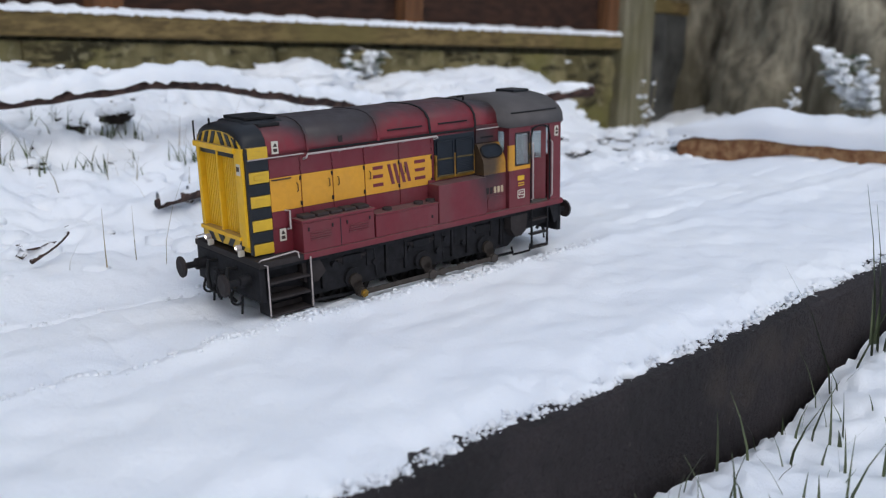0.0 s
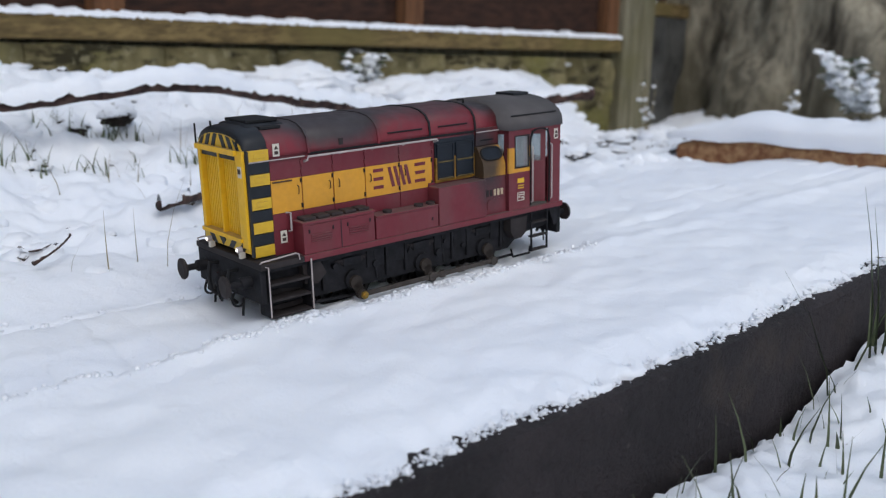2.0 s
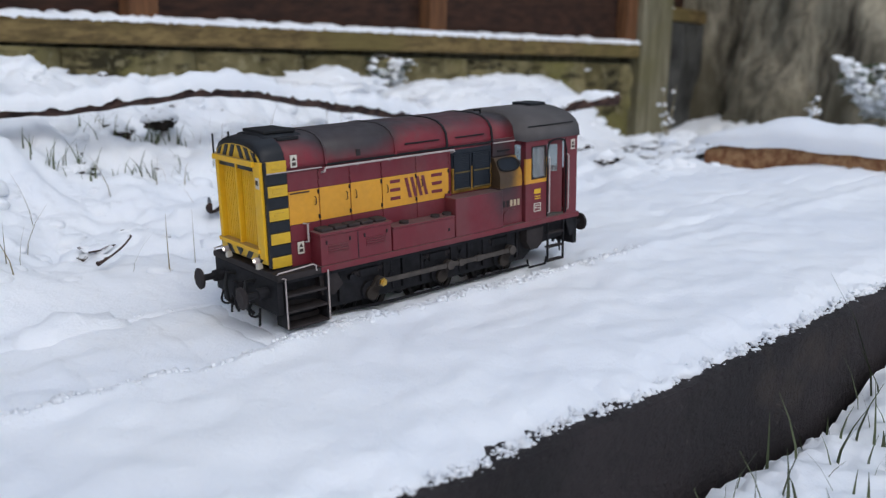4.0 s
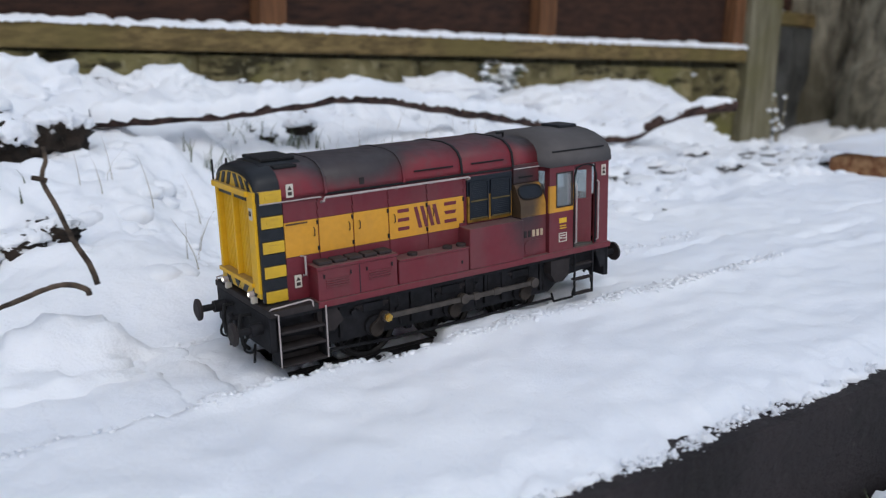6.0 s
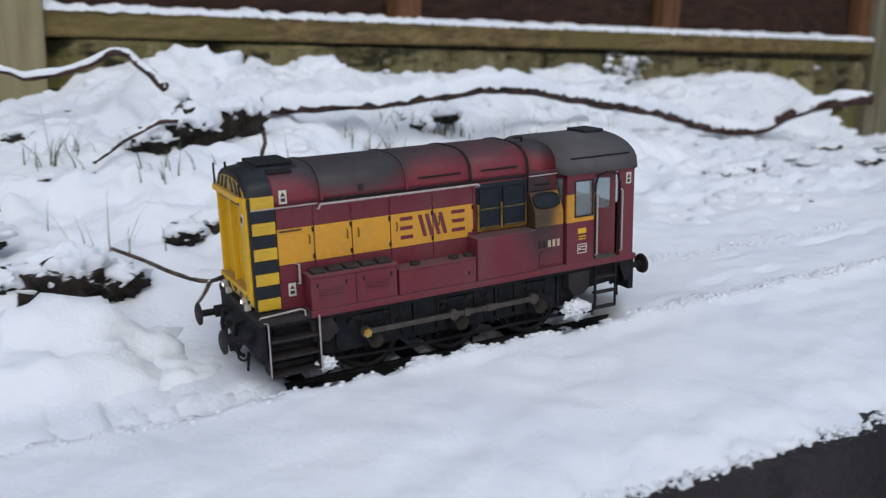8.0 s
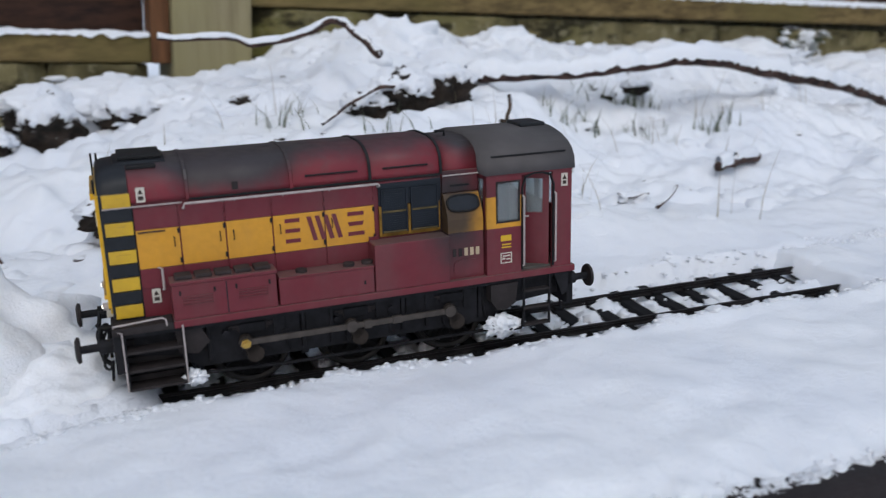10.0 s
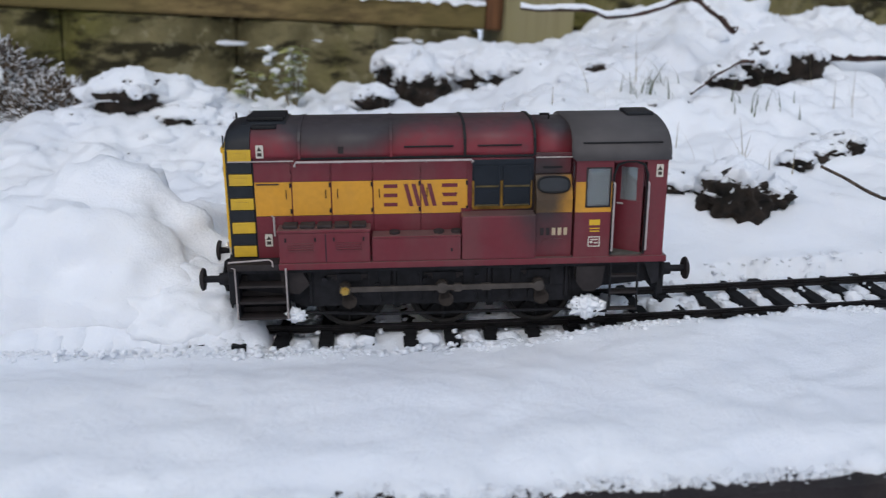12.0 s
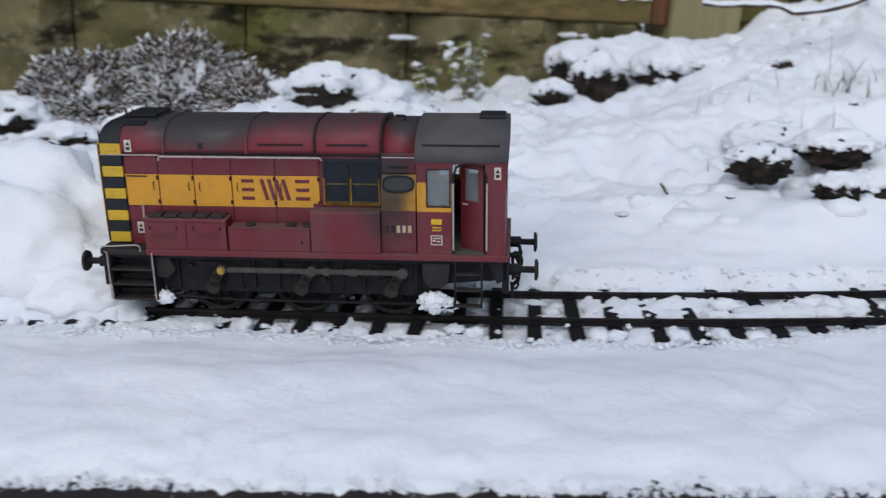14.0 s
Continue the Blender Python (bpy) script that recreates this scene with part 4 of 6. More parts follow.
    for k in range(5):
        x = 37.0 + k * 7.0
        part("lid_pad", bx(x - 3.0, x + 3.0, s * 25.0 - 3.2, s * 25.0 + 3.2, 47.3, 48.9, 0.6), lid_mat, b1, "grey-black lid pad")
    part("box_seam", bx(50.4, 50.8, s * 29.6 - 0.15, s * 29.6 + 0.12, 33.6, 45.6), stripe_black, b1)
    for x in (41.2, 60.8):
        for k in range(4):
            part("louvre", bx(x - 5.2, x + 5.2, s * 29.7 - 0.3, s * 29.7 + 0.3, 38.2 + k * 1.0, 38.7 + k * 1.0, 0.12), maroon, b1)
        for o in (-6, 6):
            part("catch", bx(x + o - 0.35, x + o + 0.35, s * 29.7 - 0.3, s * 29.7 + 0.3, 42.4, 44.0, 0.1), rubber_mat, b1)
    b2 = part("tool_box", bx(-4.6, 31.8, s * 25.2 - 4.4, s * 25.2 + 4.4, 33.2, 43.2, 0.5), maroon, loco, "long low maroon locker")
    part("locker_lid", bx(-4.8, 31.6, s * 25.2 - 4.6, s * 25.2 + 4.6, 43.2, 44.0, 0.3), maroon, b2)
    for x in (22.5, 4.2, -3.0):
        part("filler_cap", bar([(x, s * 25.6, 44.0), (x, s * 25.6, 45.2)], 2.2, 16), lid_mat, b2)
    part("drain_tap", bx(-1.2, -0.4, s * 29.6 - 0.3, s * 29.6 + 0.3, 37, 38.4, 0.1), rubber_mat, b2)
    b3 = part("fuel_tank", bx(-35.6, -5.0, s * 25.4 - 4.6, s * 25.4 + 4.6, 33.2, 51.8, 0.7), maroon, loco, "tall maroon fuel tank box")
    part("tank_strap", bx(-9, -5.2, s * 21.9 - 0.2, s * 21.9 + 0.2, 51.8, 53.2), maroon, b3)

# cab: walls with real openings, roof, doors, glazing
CH = 29.4
for s in (-1, 1):
    y0, y1 = sorted((s * (CH - 1.2), s * CH))
    for x0, x1, z0, z1, mat in ((-55.8, -51.6, 33.2, 52.4, maroon), (-66.8, -55.8, 33.2, 52.4, maroon), (-89.2, -80.6, 33.2, 74.0, maroon), (-55.8, -51.6, 65.2, 74.0, maroon), (-66.8, -55.8, 71.0, 74.0, maroon), (-80.6, -66.8, 73.0, 74.0, maroon)):
        part("cab_side", box(*mm(x0, x1, y0, y1, z0, z1)), mat, loco, "maroon cab side")
    for x0, x1, z0, z1 in ((-55.8, -51.6, 52.4, 65.2), (-66.8, -65.9, 52.4, 65.2), (-65.9, -55.8, 52.4, 54.6)):
        part("cab_band", box(*mm(x0, x1, y0, y1, z0, z1)), yellow_band, loco, "yellow cab band")
    part("cab_side", box(*mm(-66.8, -65.9, y0, y1, 65.2, 71.0)), maroon, loco)
    part("cab_window", bx(-65.9, -55.8, s * (CH - 0.7) - 0.2, s * (CH - 0.7) + 0.2, 54.6, 71.0), glass_mat, loco, "cab side window").visible_shadow = False
    fr = bmesh.new()
    for x0, x1, z0, z1 in ((-66.1, -65.5, 54.4, 71.2), (-56.2, -55.6, 54.4, 71.2), (-65.6, -56.0, 54.4, 55.0), (-65.6, -56.0, 70.6, 71.2)):
        bx(x0, x1, s * CH - 0.3, s * CH + 0.25, z0, z1, 0, fr)
    part("window_frame", fr, step_mat, loco)
    # door, standing slightly open inward
    dm = Matrix.Translation(mm(-80.0, s * (CH - 2.0), 0)) @ Matrix.Rotation(-0.58 if s > 0 else 0.0, 4, "Z")
    db = bmesh.new()
    for x0, x1, z0, z1 in ((0, 12.0, 33.6, 56), (0, 2.6, 56, 70), (9.4, 12.0, 56, 70), (0, 12.0, 70, 72.6)):
        bx(x0, x1, -0.5, 0.5, z0, z1, 0.1, db)
    door = part("cab_door", moved(db, dm), maroon, loco, "maroon cab door standing ajar" if s > 0 else "maroon cab door, shut")
    part("door_window", moved(bx(2.6, 9.4, -0.2, 0.2, 56, 70), dm), glass_mat, door).visible_shadow = False
    part("door_handle", moved(bx(8.0, 10.6, s * 0.9 - 0.3, s * 0.9 + 0.3, 54.0, 54.7, 0.1), dm), white_rail, door)
    db = bmesh.new()
    bar([(-81.0, s * CH, 34), (-81.0, s * CH, 68), (-79.5, s * CH, 72), (-76, s * CH, 73.4), (-72, s * CH, 73.4), (-68.5, s * CH, 72), (-67.0, s * CH, 68), (-67.0, s * CH, 34)], 0.55, 6, db)
    part("door_surround", db, rubber_mat, loco)
    for x in (-67.2, -81.4):
        part("cab_handrail", bar([(x, s * CH, 64.8), (x, s * (CH + 1.5), 64.4), (x, s * (CH + 1.5), 36.2), (x, s * CH, 35.6)], 0.42, 8), white_rail, loco, "white cab door handrail")
    part("cornice", bx(-89.4, -51.4, s * CH - 0.3, s * CH + 0.4, 73.4, 74.1, 0.1), maroon, loco)
    lab = part("warning_label", bx(-87.2, -84.4, s * CH - 0.2, s * CH + 0.2, 66.8, 72.0), white_mat, loco, "small cream warning label")
    part("label_mark", bx(-86.6, -85.0, s * CH - 0.32, s * CH + 0.32, 67.6, 69.0), ink_mat, lab)
    part("label_mark", slab(prof([(-86.8, 69.6), (-84.8, 69.6), (-85.8, 71.4)]), (s * CH - 0.32) * K, (s * CH + 0.32) * K), ink_mat, lab)
    em = bx(-62.2, -57.6, s * CH - 0.2, s * CH + 0.2, 46.8, 49.2, 0.19)
    bx(-62.0, -58.0, s * CH - 0.2, s * CH + 0.2, 45.2, 45.7, 0, em)
    bx(-62.0, -58.0, s * CH - 0.2, s * CH + 0.2, 44.0, 44.5, 0, em)
    part("emblem", em, glow_yellow, loco, "small yellow emblem with fine lines")
    em = bmesh.new()
    for x0, x1, z0, z1 in ((-62.4, -57.4, 41.6, 42.0), (-62.4, -57.4, 37.6, 38.0), (-62.4, -62.0, 37.6, 42.0), (-57.8, -57.4, 37.6, 42.0), (-61.6, -58.4, 40.4, 40.9), (-61.6, -60.0, 39.0, 39.5), (-59.4, -58.2, 39.2, 40.0)):
        bx(x0, x1, s * CH - 0.2, s * CH + 0.2, z0, z1, 0, em)
    part("data_panel", em, white_mat, loco, "small framed data panel")
part("cab_floor", bx(-89, -51.8, -28, 28, 33.2, 34.2), inside_mat, loco)
part("cab_desk", bx(-58, -52, -20, 20, 34, 52, 1), inside_mat, loco)
# cab ends with windows
for x0, x1, front_end in ((-52.8, -51.6, True), (-89.2, -88.0, False)):
    bm = bmesh.new()
    for y0, y1, z0, z1 in ((-28.2, 28.2, 33.2, 56), (-28.2, -25.8, 56, 74), (25.8, 28.2, 56, 74), (-28.2, 28.2, 72, 76), (-20.5, 20.5, 56, 72) if front_end else (-2, 2, 56, 72)):
        bx(x0, x1, y0, y1, z0, z1, 0, bm)
    part("cab_end", bm, maroon, loco, "maroon cab end wall")
    for s in (-1, 1):
        a, b = (20.5, 25.8) if front_end else (2, 25.8)
        y0, y1 = sorted((s * a, s * b))
        part("cab_end_window", bx(x0 + 0.4, x1 - 0.4, y0, y1, 56, 72), glass_mat, loco).visible_shadow = False
CAB = []
for k in range(15):
    a = math.pi * k / 14
    CAB.append((30.2 * math.cos(a) if abs(math.cos(a)) < 0.99 else math.copysign(30.2, math.cos(a)), 74.0 + 14.6 * math.sin(a) ** 0.72))
bm = sweep(prof(CAB), -0.0902, -0.0510)
part("cab_roof", bm, cab_roof_mat, loco, "dark grey arched cab roof", True)
for s in (-1, 1):
    part("roof_seam", bar([(-54, s * 28.5, 81.0), (-86.5, s * 28.5, 81.0)], 0.35, 6), rubber_mat, loco)
part("roof_hatch", bx(-88.5, -77, -7, 7, 88.0, 89.8, 0.6), nose_mat, loco, "low black roof ventilator")
part("whistle", bar([(-44, 4, 86.5), (-44, 4, 89.0), (-40, 4, 89.0)], 0.6, 6), rubber_mat, loco)

# ends: buffer beams, buffers, couplings, hoses, steps
for e in (1, -1):
    beam = part("buffer_beam", bx(min(e * 88, e * 91), max(e * 88, e * 91), -28.5, 28.5, 15.5, 30.6, 0.6), under_mat, loco, "black buffer beam")
    for s in (-1, 1):
        bm = bar([(e * 91, s * 20, 24), (e * 96, s * 20, 24)], 2.6, 16)
        bar([(e * 95.5, s * 20, 24), (e * 102.5, s * 20, 24)], 1.5, 14, bm)
        buf = part("buffer", bm, under_mat, loco, "black sprung buffer")
        bm = bar([(e * 102.2, s * 20, 24), (e * 103.2, s * 20, 24)], 4.6, 20, None, 4.9)
        bar([(e * 103.2, s * 20, 24), (e * 103.9, s * 20, 24)], 4.9, 20, bm, 3.4)
        part("buffer_head", bm, step_mat, buf)
        hose = [(e * 91, s * 9, 27), (e * 95, s * 9, 27.5), (e * 96, s * 9, 22), (e * 95, s * 9.5, 15), (e * 92.5, s * 9, 12.5)]
        part("brake_hose", bar(hose, 0.9, 8), rubber_mat, loco, "black rubber brake hose")
    bm = bmesh.new()
    ring = [(e * (94.5 + 2.2 * math.cos(a)), 0, 21 + 3.4 * math.sin(a)) for a in np.linspace(0, 2 * math.pi, 13)]
    bar(ring, 0.7, 6, bm)
    ring = [(e * (95.2), 2.0 * math.cos(a), 16 + 3.4 * math.sin(a)) for a in np.linspace(0, 2 * math.pi, 13)]
    bar(ring, 0.6, 6, bm)
    bar([(e * 91, 0, 24), (e * 95, 0, 24), (e * 96.2, 0, 26)], 1.2, 8, bm)
    part("coupling_hook", bm, under_mat, loco, "black hook and chain links")
    part("drop_pipe", bar([(e * 92, -5, 22), (e * 92.6, -5, 10)], 0.6, 6), under_mat, loco)
    for y in (-13.5, 12.5):
        loop = [(e * (94.0 + 1.2 * math.sin(2 * a)), y + 3.0 * math.cos(a), 16.5 + 4.4 * math.sin(a)) for a in np.linspace(0.6, 5.6, 14)]
        part("hose_loop", bar(loop, 0.55, 6), rubber_mat, loco, "thin looped black hose")
        part("drop_pipe", bar([(e * 92, y + 2, 16), (e * 92.8, y + 2, 8.2)], 0.55, 6), under_mat, loco)
for s in (-1, 1):
    st = part("front_steps", bx(66.8, 67.8, s * 25 - 4.6, s * 25 + 4.6, 9.0, 30, 0.2), under_mat, loco, "black front access steps")
    part("step_side", bx(86.8, 87.6, s * 25 - 4.6, s * 25 + 4.6, 9.0, 30, 0.2), under_mat, st)
    part("step_back", bx(67, 87.4, s * 21.0 - 0.3, s * 21.0 + 0.3, 9.0, 30), under_mat, st)
    for z in (9.4, 16.4, 23.4):
        part("tread", bx(67.4, 87.2, s * 25.4 - 4.4, s * 25.4 + 4.4, z - 0.5, z + 0.5, 0.15), step_mat, st, "dusty step tread")
        part("riser", bx(67.4, 87.2, s * 22.0 - 0.3, s * 22.0 + 0.3, z, z + 2.6, 0.1), step_mat, st)
    part("step_rail", bar([(87.8, s * 30.4, 9.6), (87.8, s * 30.4, 31.6), (89.4, s * 29.6, 32.0)], 0.32, 8), white_rail, st, "white step edge rail")
    part("step_rail", bar([(67.2, s * 30.4, 9.6), (67.2, s * 30.4, 31.6)], 0.36, 8), white_rail, st)
    part("footplate_rail", bar([(90.6, s * 27, 32), (90.2, s * 29.6, 34.2), (87, s * 29.8, 34.4), (74, s * 29.8, 35.2), (72.6, s * 29.8, 34.4), (72.4, s * 29.8, 32)], 0.34, 8), white_rail, loco, "white rail over the front steps")
    ld = part("cab_ladder", bx(-68.2, -67.3, s * 29.4 - 0.5, s * 29.4 + 0.5, 9.0, 30.6, 0.2), under_mat, loco, "black cab ladder")
    part("ladder_side", bx(-79.8, -78.9, s * 29.4 - 0.5, s * 29.4 + 0.5, 9.0, 30.6, 0.2), under_mat, ld)
    for z in (9.6, 17.0, 24.4):
        part("rung", bx(-79.4, -67.6, s * 28.6 - 1.4, s * 28.6 + 1.4, z - 0.45, z + 0.45, 0.1), step_mat, ld)
    part("rear_bracket", slab(prof([(-82, 30), (-90, 30), (-90, 22), (-86, 20)]), s * 0.0275, s * 0.0285), under_mat, loco)
# snow caught on the running gear, picked up on the way
caught = []
for x, y, z, r, seed in ((64.5, 27, 9.5, 4.2, 3), (-58, 27, 10.5, 6.4, 5), (-64, 26.5, 9.0, 4.6, 8)):
    ob = part("caught_snow", lump(r * K * 0.95, r * K * 0.5, r * K * 0.7, seed, 0.5, 2.6, 4), snow_clump_mat, loco, "clump of caught snow", True)
    caught.append((ob, x, y, z))


# ---- things lying and growing on the bank ----
def wander(points, step_len=0.012, wob=0.002, seed=0):
    """A natural line through the given places."""
    pts = [Vector(p) for p in points]
    out = []
    for i in range(len(pts) - 1):
        p0, p1, p2, p3 = pts[max(i - 1, 0)], pts[i], pts[i + 1], pts[min(i + 2, len(pts) - 1)]
        n = max(2, int((p2 - p1).length / step_len))
        for k in range(n):
            t = k / n
            q = 0.5 * ((2 * p1) + (p2 - p0) * t + (2 * p0 - 5 * p1 + 4 * p2 - p3) * t * t + (3 * p1 - p0 - 3 * p2 + p3) * t**3)
            out.append(q + wob * Vector((noise.noise(q * 60 + Vector((seed, 0, 0))), noise.noise(q * 60 + Vector((0, seed, 9))), noise.noise(q * 60 + Vector((5, 0, seed))))))
    return out + [pts[-1]]


def snow_on(points, r, seed, name="snow_cap", parent=None, cover=0.7, drop=0.0):
    """A broken ridge of snow lying along a branch."""
    bm = bmesh.new()
    last = None
    for p in points:
        k = noise.fractal(p * 45 + Vector((seed, 0, 0)), 0.8, 2, 4)
        if k > -cover:
            w = r * (1.0 + 0.35 * k + 0.2 * noise.noise(p * 150))
            now = [bm.verts.new(p + Vector((0, w * math.cos(a) * 1.0, w * (0.30 + drop + 1.15 * math.sin(a))))) for a in np.linspace(-0.1, math.pi + 0.16 + 0.30 * noise.fractal(p * 110 + Vector((seed, 4, 0)), 0.7, 2, 4), 8)]
            if last:
                for j in range(7):
                    bm.faces.new((last[j], last[j + 1], now[j + 1], now[j]))
            last = now
        else:
            last = None
    return part(name, bm, snow_clump_mat, parent, "snow lying along it", True)


def branch(name, points, r0, r1, label, mat, snow=None, seed=1, wob=0.002):
    pts = wander(points, 0.004, wob, seed)
    ob = link(name, tube(pts, r0, 9, None, True, r1), mat, smooth=True)
    tagged(ob, label, "branch")
    if snow:
        snow_on(pts, snow, seed, parent=ob)
    return ob


branch("fallen_branch", [(0.455, 0.345, 0.076), (0.48, 0.345, 0.079), (0.567, 0.352, 0.0785), (0.68, 0.368, 0.083), (0.767, 0.40, 0.067), (0.892, 0.45, 0.042), (0.986, 0.50, 0.017), (1.03, 0.505, 0.008), (1.062, 0.495, 0.010), (1.09, 0.47, 0.030), (1.13, 0.44, 0.042), (1.152, 0.43, 0.042)], 0.0042, 0.0072, "long dark fallen branch with a ridge of snow", bark_mat, 0.0088, 2, 0.0016)
branch("fallen_branch", [(0.2447, 0.400, 0.1141), (0.2798, 0.390, 0.1139), (0.3039, 0.380, 0.113), (0.3123, 0.375, 0.1090), (0.3277, 0.372, 0.1103), (0.3541, 0.368, 0.1161), (0.3759, 0.365, 0.1255), (0.3898, 0.345, 0.1154), (0.4033, 0.326, 0.1006)], 0.0014, 0.0036, "snow-dusted bent grey branch before the fence post", bark_mat, 0.0030, 4, 0.0012)
branch("stick", [(0.4285, 0.09, 0.0945), (0.4290, 0.089, 0.088), (0.4265, 0.087, 0.0805), (0.4312, 0.084, 0.067), (0.4350, 0.083, 0.055), (0.4405, 0.083, 0.0440), (0.4425, 0.082, 0.034)], 0.0009, 0.0013, "upright forked brown stick standing in snow", twig_mat, None, 6, 0.0008)
branch("twig_stub", [(0.428, 0.086, 0.0805), (0.4255, 0.0855, 0.0815), (0.4225, 0.085, 0.0825)], 0.0012, 0.0010, "short broken side stub of a stick", twig_mat, None, 7, 0.0002)
pushed_twig = branch("twig", [(0.357, 0.062, 0.0535), (0.366, 0.06, 0.0485), (0.3815, 0.056, 0.040), (0.395, 0.052, 0.0365), (0.41, 0.056, 0.0385), (0.4275, 0.062, 0.0415), (0.436, 0.064, 0.0375), (0.4375, 0.064, 0.0350)], 0.0008, 0.0013, "thin bent forked twig lying on the snow", twig_mat, None, 8, 0.0016)
part("side_shoot", tube(wander([(0.395, 0.052, 0.0365), (0.392, 0.048, 0.033), (0.388, 0.045, 0.029)], 0.004, 0.0004, 9), 0.0011, 7, None, True, 0.0006), twig_mat, pushed_twig, "", True)
branch("twig", [(0.44, 0.30, 0.075), (0.40, 0.285, 0.082), (0.375, 0.27, 0.074), (0.352, 0.255, 0.062)], 0.002, 0.0012, "thin dark twig above the snow", bark_mat, None, 10, 0.001)
branch("twig", [(0.618, 0.218, 0.023), (0.645, 0.238, 0.0225), (0.674, 0.262, 0.019)], 0.0034, 0.0046, "short dark twig under the snow", bark_mat, 0.0052, 11, 0.001)
branch("twig", [(0.535, 0.14, 0.018), (0.548, 0.15, 0.022), (0.556, 0.158, 0.026)], 0.0013, 0.0009, "small dark twig in the snow", bark_mat, None, 12, 0.0006)
branch("twig", [(0.177, 0.125, 0.028), (0.183, 0.121, 0.018), (0.187, 0.118, 0.010)], 0.0009, 0.0006, "thin dry stem in the snow", bark_mat, None, 13, 0.0003)


def clod(x, y, z, rx, ry, rz, seed, bare=0.3, label="dark soil clod with a thick cap of snow"):
    """A lump of soil: a dark core, and a knobbly cap of snow that ends in a ragged edge."""
    at = Vector((x, y, z - 0.3 * rz))
    ob = link("soil_clod", moved(lump(rx * 0.84, ry * 0.85, rz * 0.9, seed, 0.34, 3.4, 4), Matrix.Translation(at)), soil_dark, smooth=True)
    cap = bmesh.new()
    bmesh.ops.create_icosphere(cap, subdivisions=5 if rx > 0.012 else 4, radius=1)
    o = Vector((seed * 2.3, seed, 4.0))
    for v in cap.verts:
        n = v.co.normalized()
        edge = bare + 0.45 * noise.fractal(n * 2.6 + o, 0.8, 2, 4) - 0.35 * n.y
        on = min(1.0, max(0.0, (n.z - edge) / 0.16 + 0.5))
        knob = 1.02 + 0.16 * noise.fractal(n * 2.2 + o, 0.8, 2, 3) + 0.13 * (0.5 - abs(noise.noise(n * 6.5 + o))) + 0.05 * noise.noise(n * 14 + o)
        k = 0.62 + (knob - 0.62) * on * on * (3 - 2 * on)
        v.co = Vector((n.x * rx, n.y * ry, n.z * rz)) * k + at
    part("snow_cap", cap, snow_clump_mat, ob, "knobbly cap of snow on the soil", True)
    return tagged(ob, label, "soil clod", "soil clods on the bank")


DARK = (0, 3, 4, 6, 7, 10, 12, 13, 19, 20, 23, 27, 29, 30)
for k, (x, y, z, rx, ry, rz) in enumerate((
        (0.160, 0.398, 0.052, 0.027, 0.02, 0.028), (0.225, 0.41, 0.062, 0.035, 0.03, 0.028), (0.145, 0.43, 0.066, 0.03, 0.03, 0.022),
        (0.336, 0.102, 0.030, 0.024, 0.02, 0.022), (0.355, 0.110, 0.027, 0.018, 0.018, 0.013), (0.30, 0.118, 0.030, 0.022, 0.015, 0.012),
        (0.235, 0.135, 0.041, 0.020, 0.015, 0.012), (0.272, 0.108, 0.032, 0.016, 0.012, 0.010), (0.285, 0.16, 0.045, 0.025, 0.02, 0.012),
        (0.413, 0.302, 0.078, 0.024, 0.02, 0.020), (0.446, 0.305, 0.080, 0.024, 0.02, 0.018), (0.39, 0.30, 0.070, 0.02, 0.02, 0.014),
        (0.415, 0.175, 0.036, 0.018, 0.014, 0.010), (0.433, 0.185, 0.040, 0.015, 0.012, 0.010), (0.395, 0.165, 0.034, 0.012, 0.01, 0.008),
        (-0.06, 0.30, 0.060, 0.030, 0.02, 0.022), (-0.02, 0.30, 0.040, 0.03, 0.02, 0.016), (0.012, 0.31, 0.034, 0.022, 0.02, 0.013), (-0.095, 0.285, 0.036, 0.03, 0.02, 0.018),
        (0.86, 0.30, 0.004, 0.020, 0.02, 0.011), (0.885, 0.31, 0.004, 0.018, 0.02, 0.011), (0.835, 0.29, 0.002, 0.014, 0.01, 0.007),
        (0.655, 0.342, 0.016, 0.016, 0.015, 0.009), (0.572, 0.226, 0.012, 0.012, 0.01, 0.006), (0.60, 0.235, 0.010, 0.011, 0.01, 0.005),
        (0.12, 0.375, 0.046, 0.018, 0.015, 0.012), (0.255, 0.385, 0.066, 0.022, 0.015, 0.012), (0.31, 0.36, 0.07, 0.02, 0.015, 0.01),
        (-0.19, 0.25, 0.034, 0.03, 0.02, 0.018), (-0.235, 0.22, 0.032, 0.028, 0.02, 0.016), (-0.155, 0.235, 0.028, 0.022, 0.02, 0.016), (-0.31, 0.27, 0.04, 0.035, 0.03, 0.02),
        (0.62, 0.245, 0.012, 0.012, 0.01, 0.006), (1.45, 0.62, -0.050, 0.03, 0.03, 0.012), (1.56, 0.72, -0.062, 0.03, 0.03, 0.012), (1.36, 0.6, -0.04, 0.025, 0.02, 0.01),
        (0.205, 0.22, 0.03, 0.012, 0.01, 0.005), (0.09, 0.22, 0.026, 0.012, 0.008, 0.006), (0.253, 0.199, 0.040, 0.025, 0.016, 0.015),
        (0.64, 0.40, 0.062, 0.014, 0.012, 0.008), (0.60, 0.395, 0.056, 0.018, 0.012, 0.009), (0.673, 0.330, 0.020, 0.018, 0.014, 0.011), (0.56, 0.335, 0.036, 0.018, 0.014, 0.010), (0.608, 0.325, 0.024, 0.020, 0.014, 0.010))):
    clod(x, y, z, rx, ry, rz, k + 1.0, (0.45 if k in (0, 3) else 0.22 if k in DARK else -0.05))

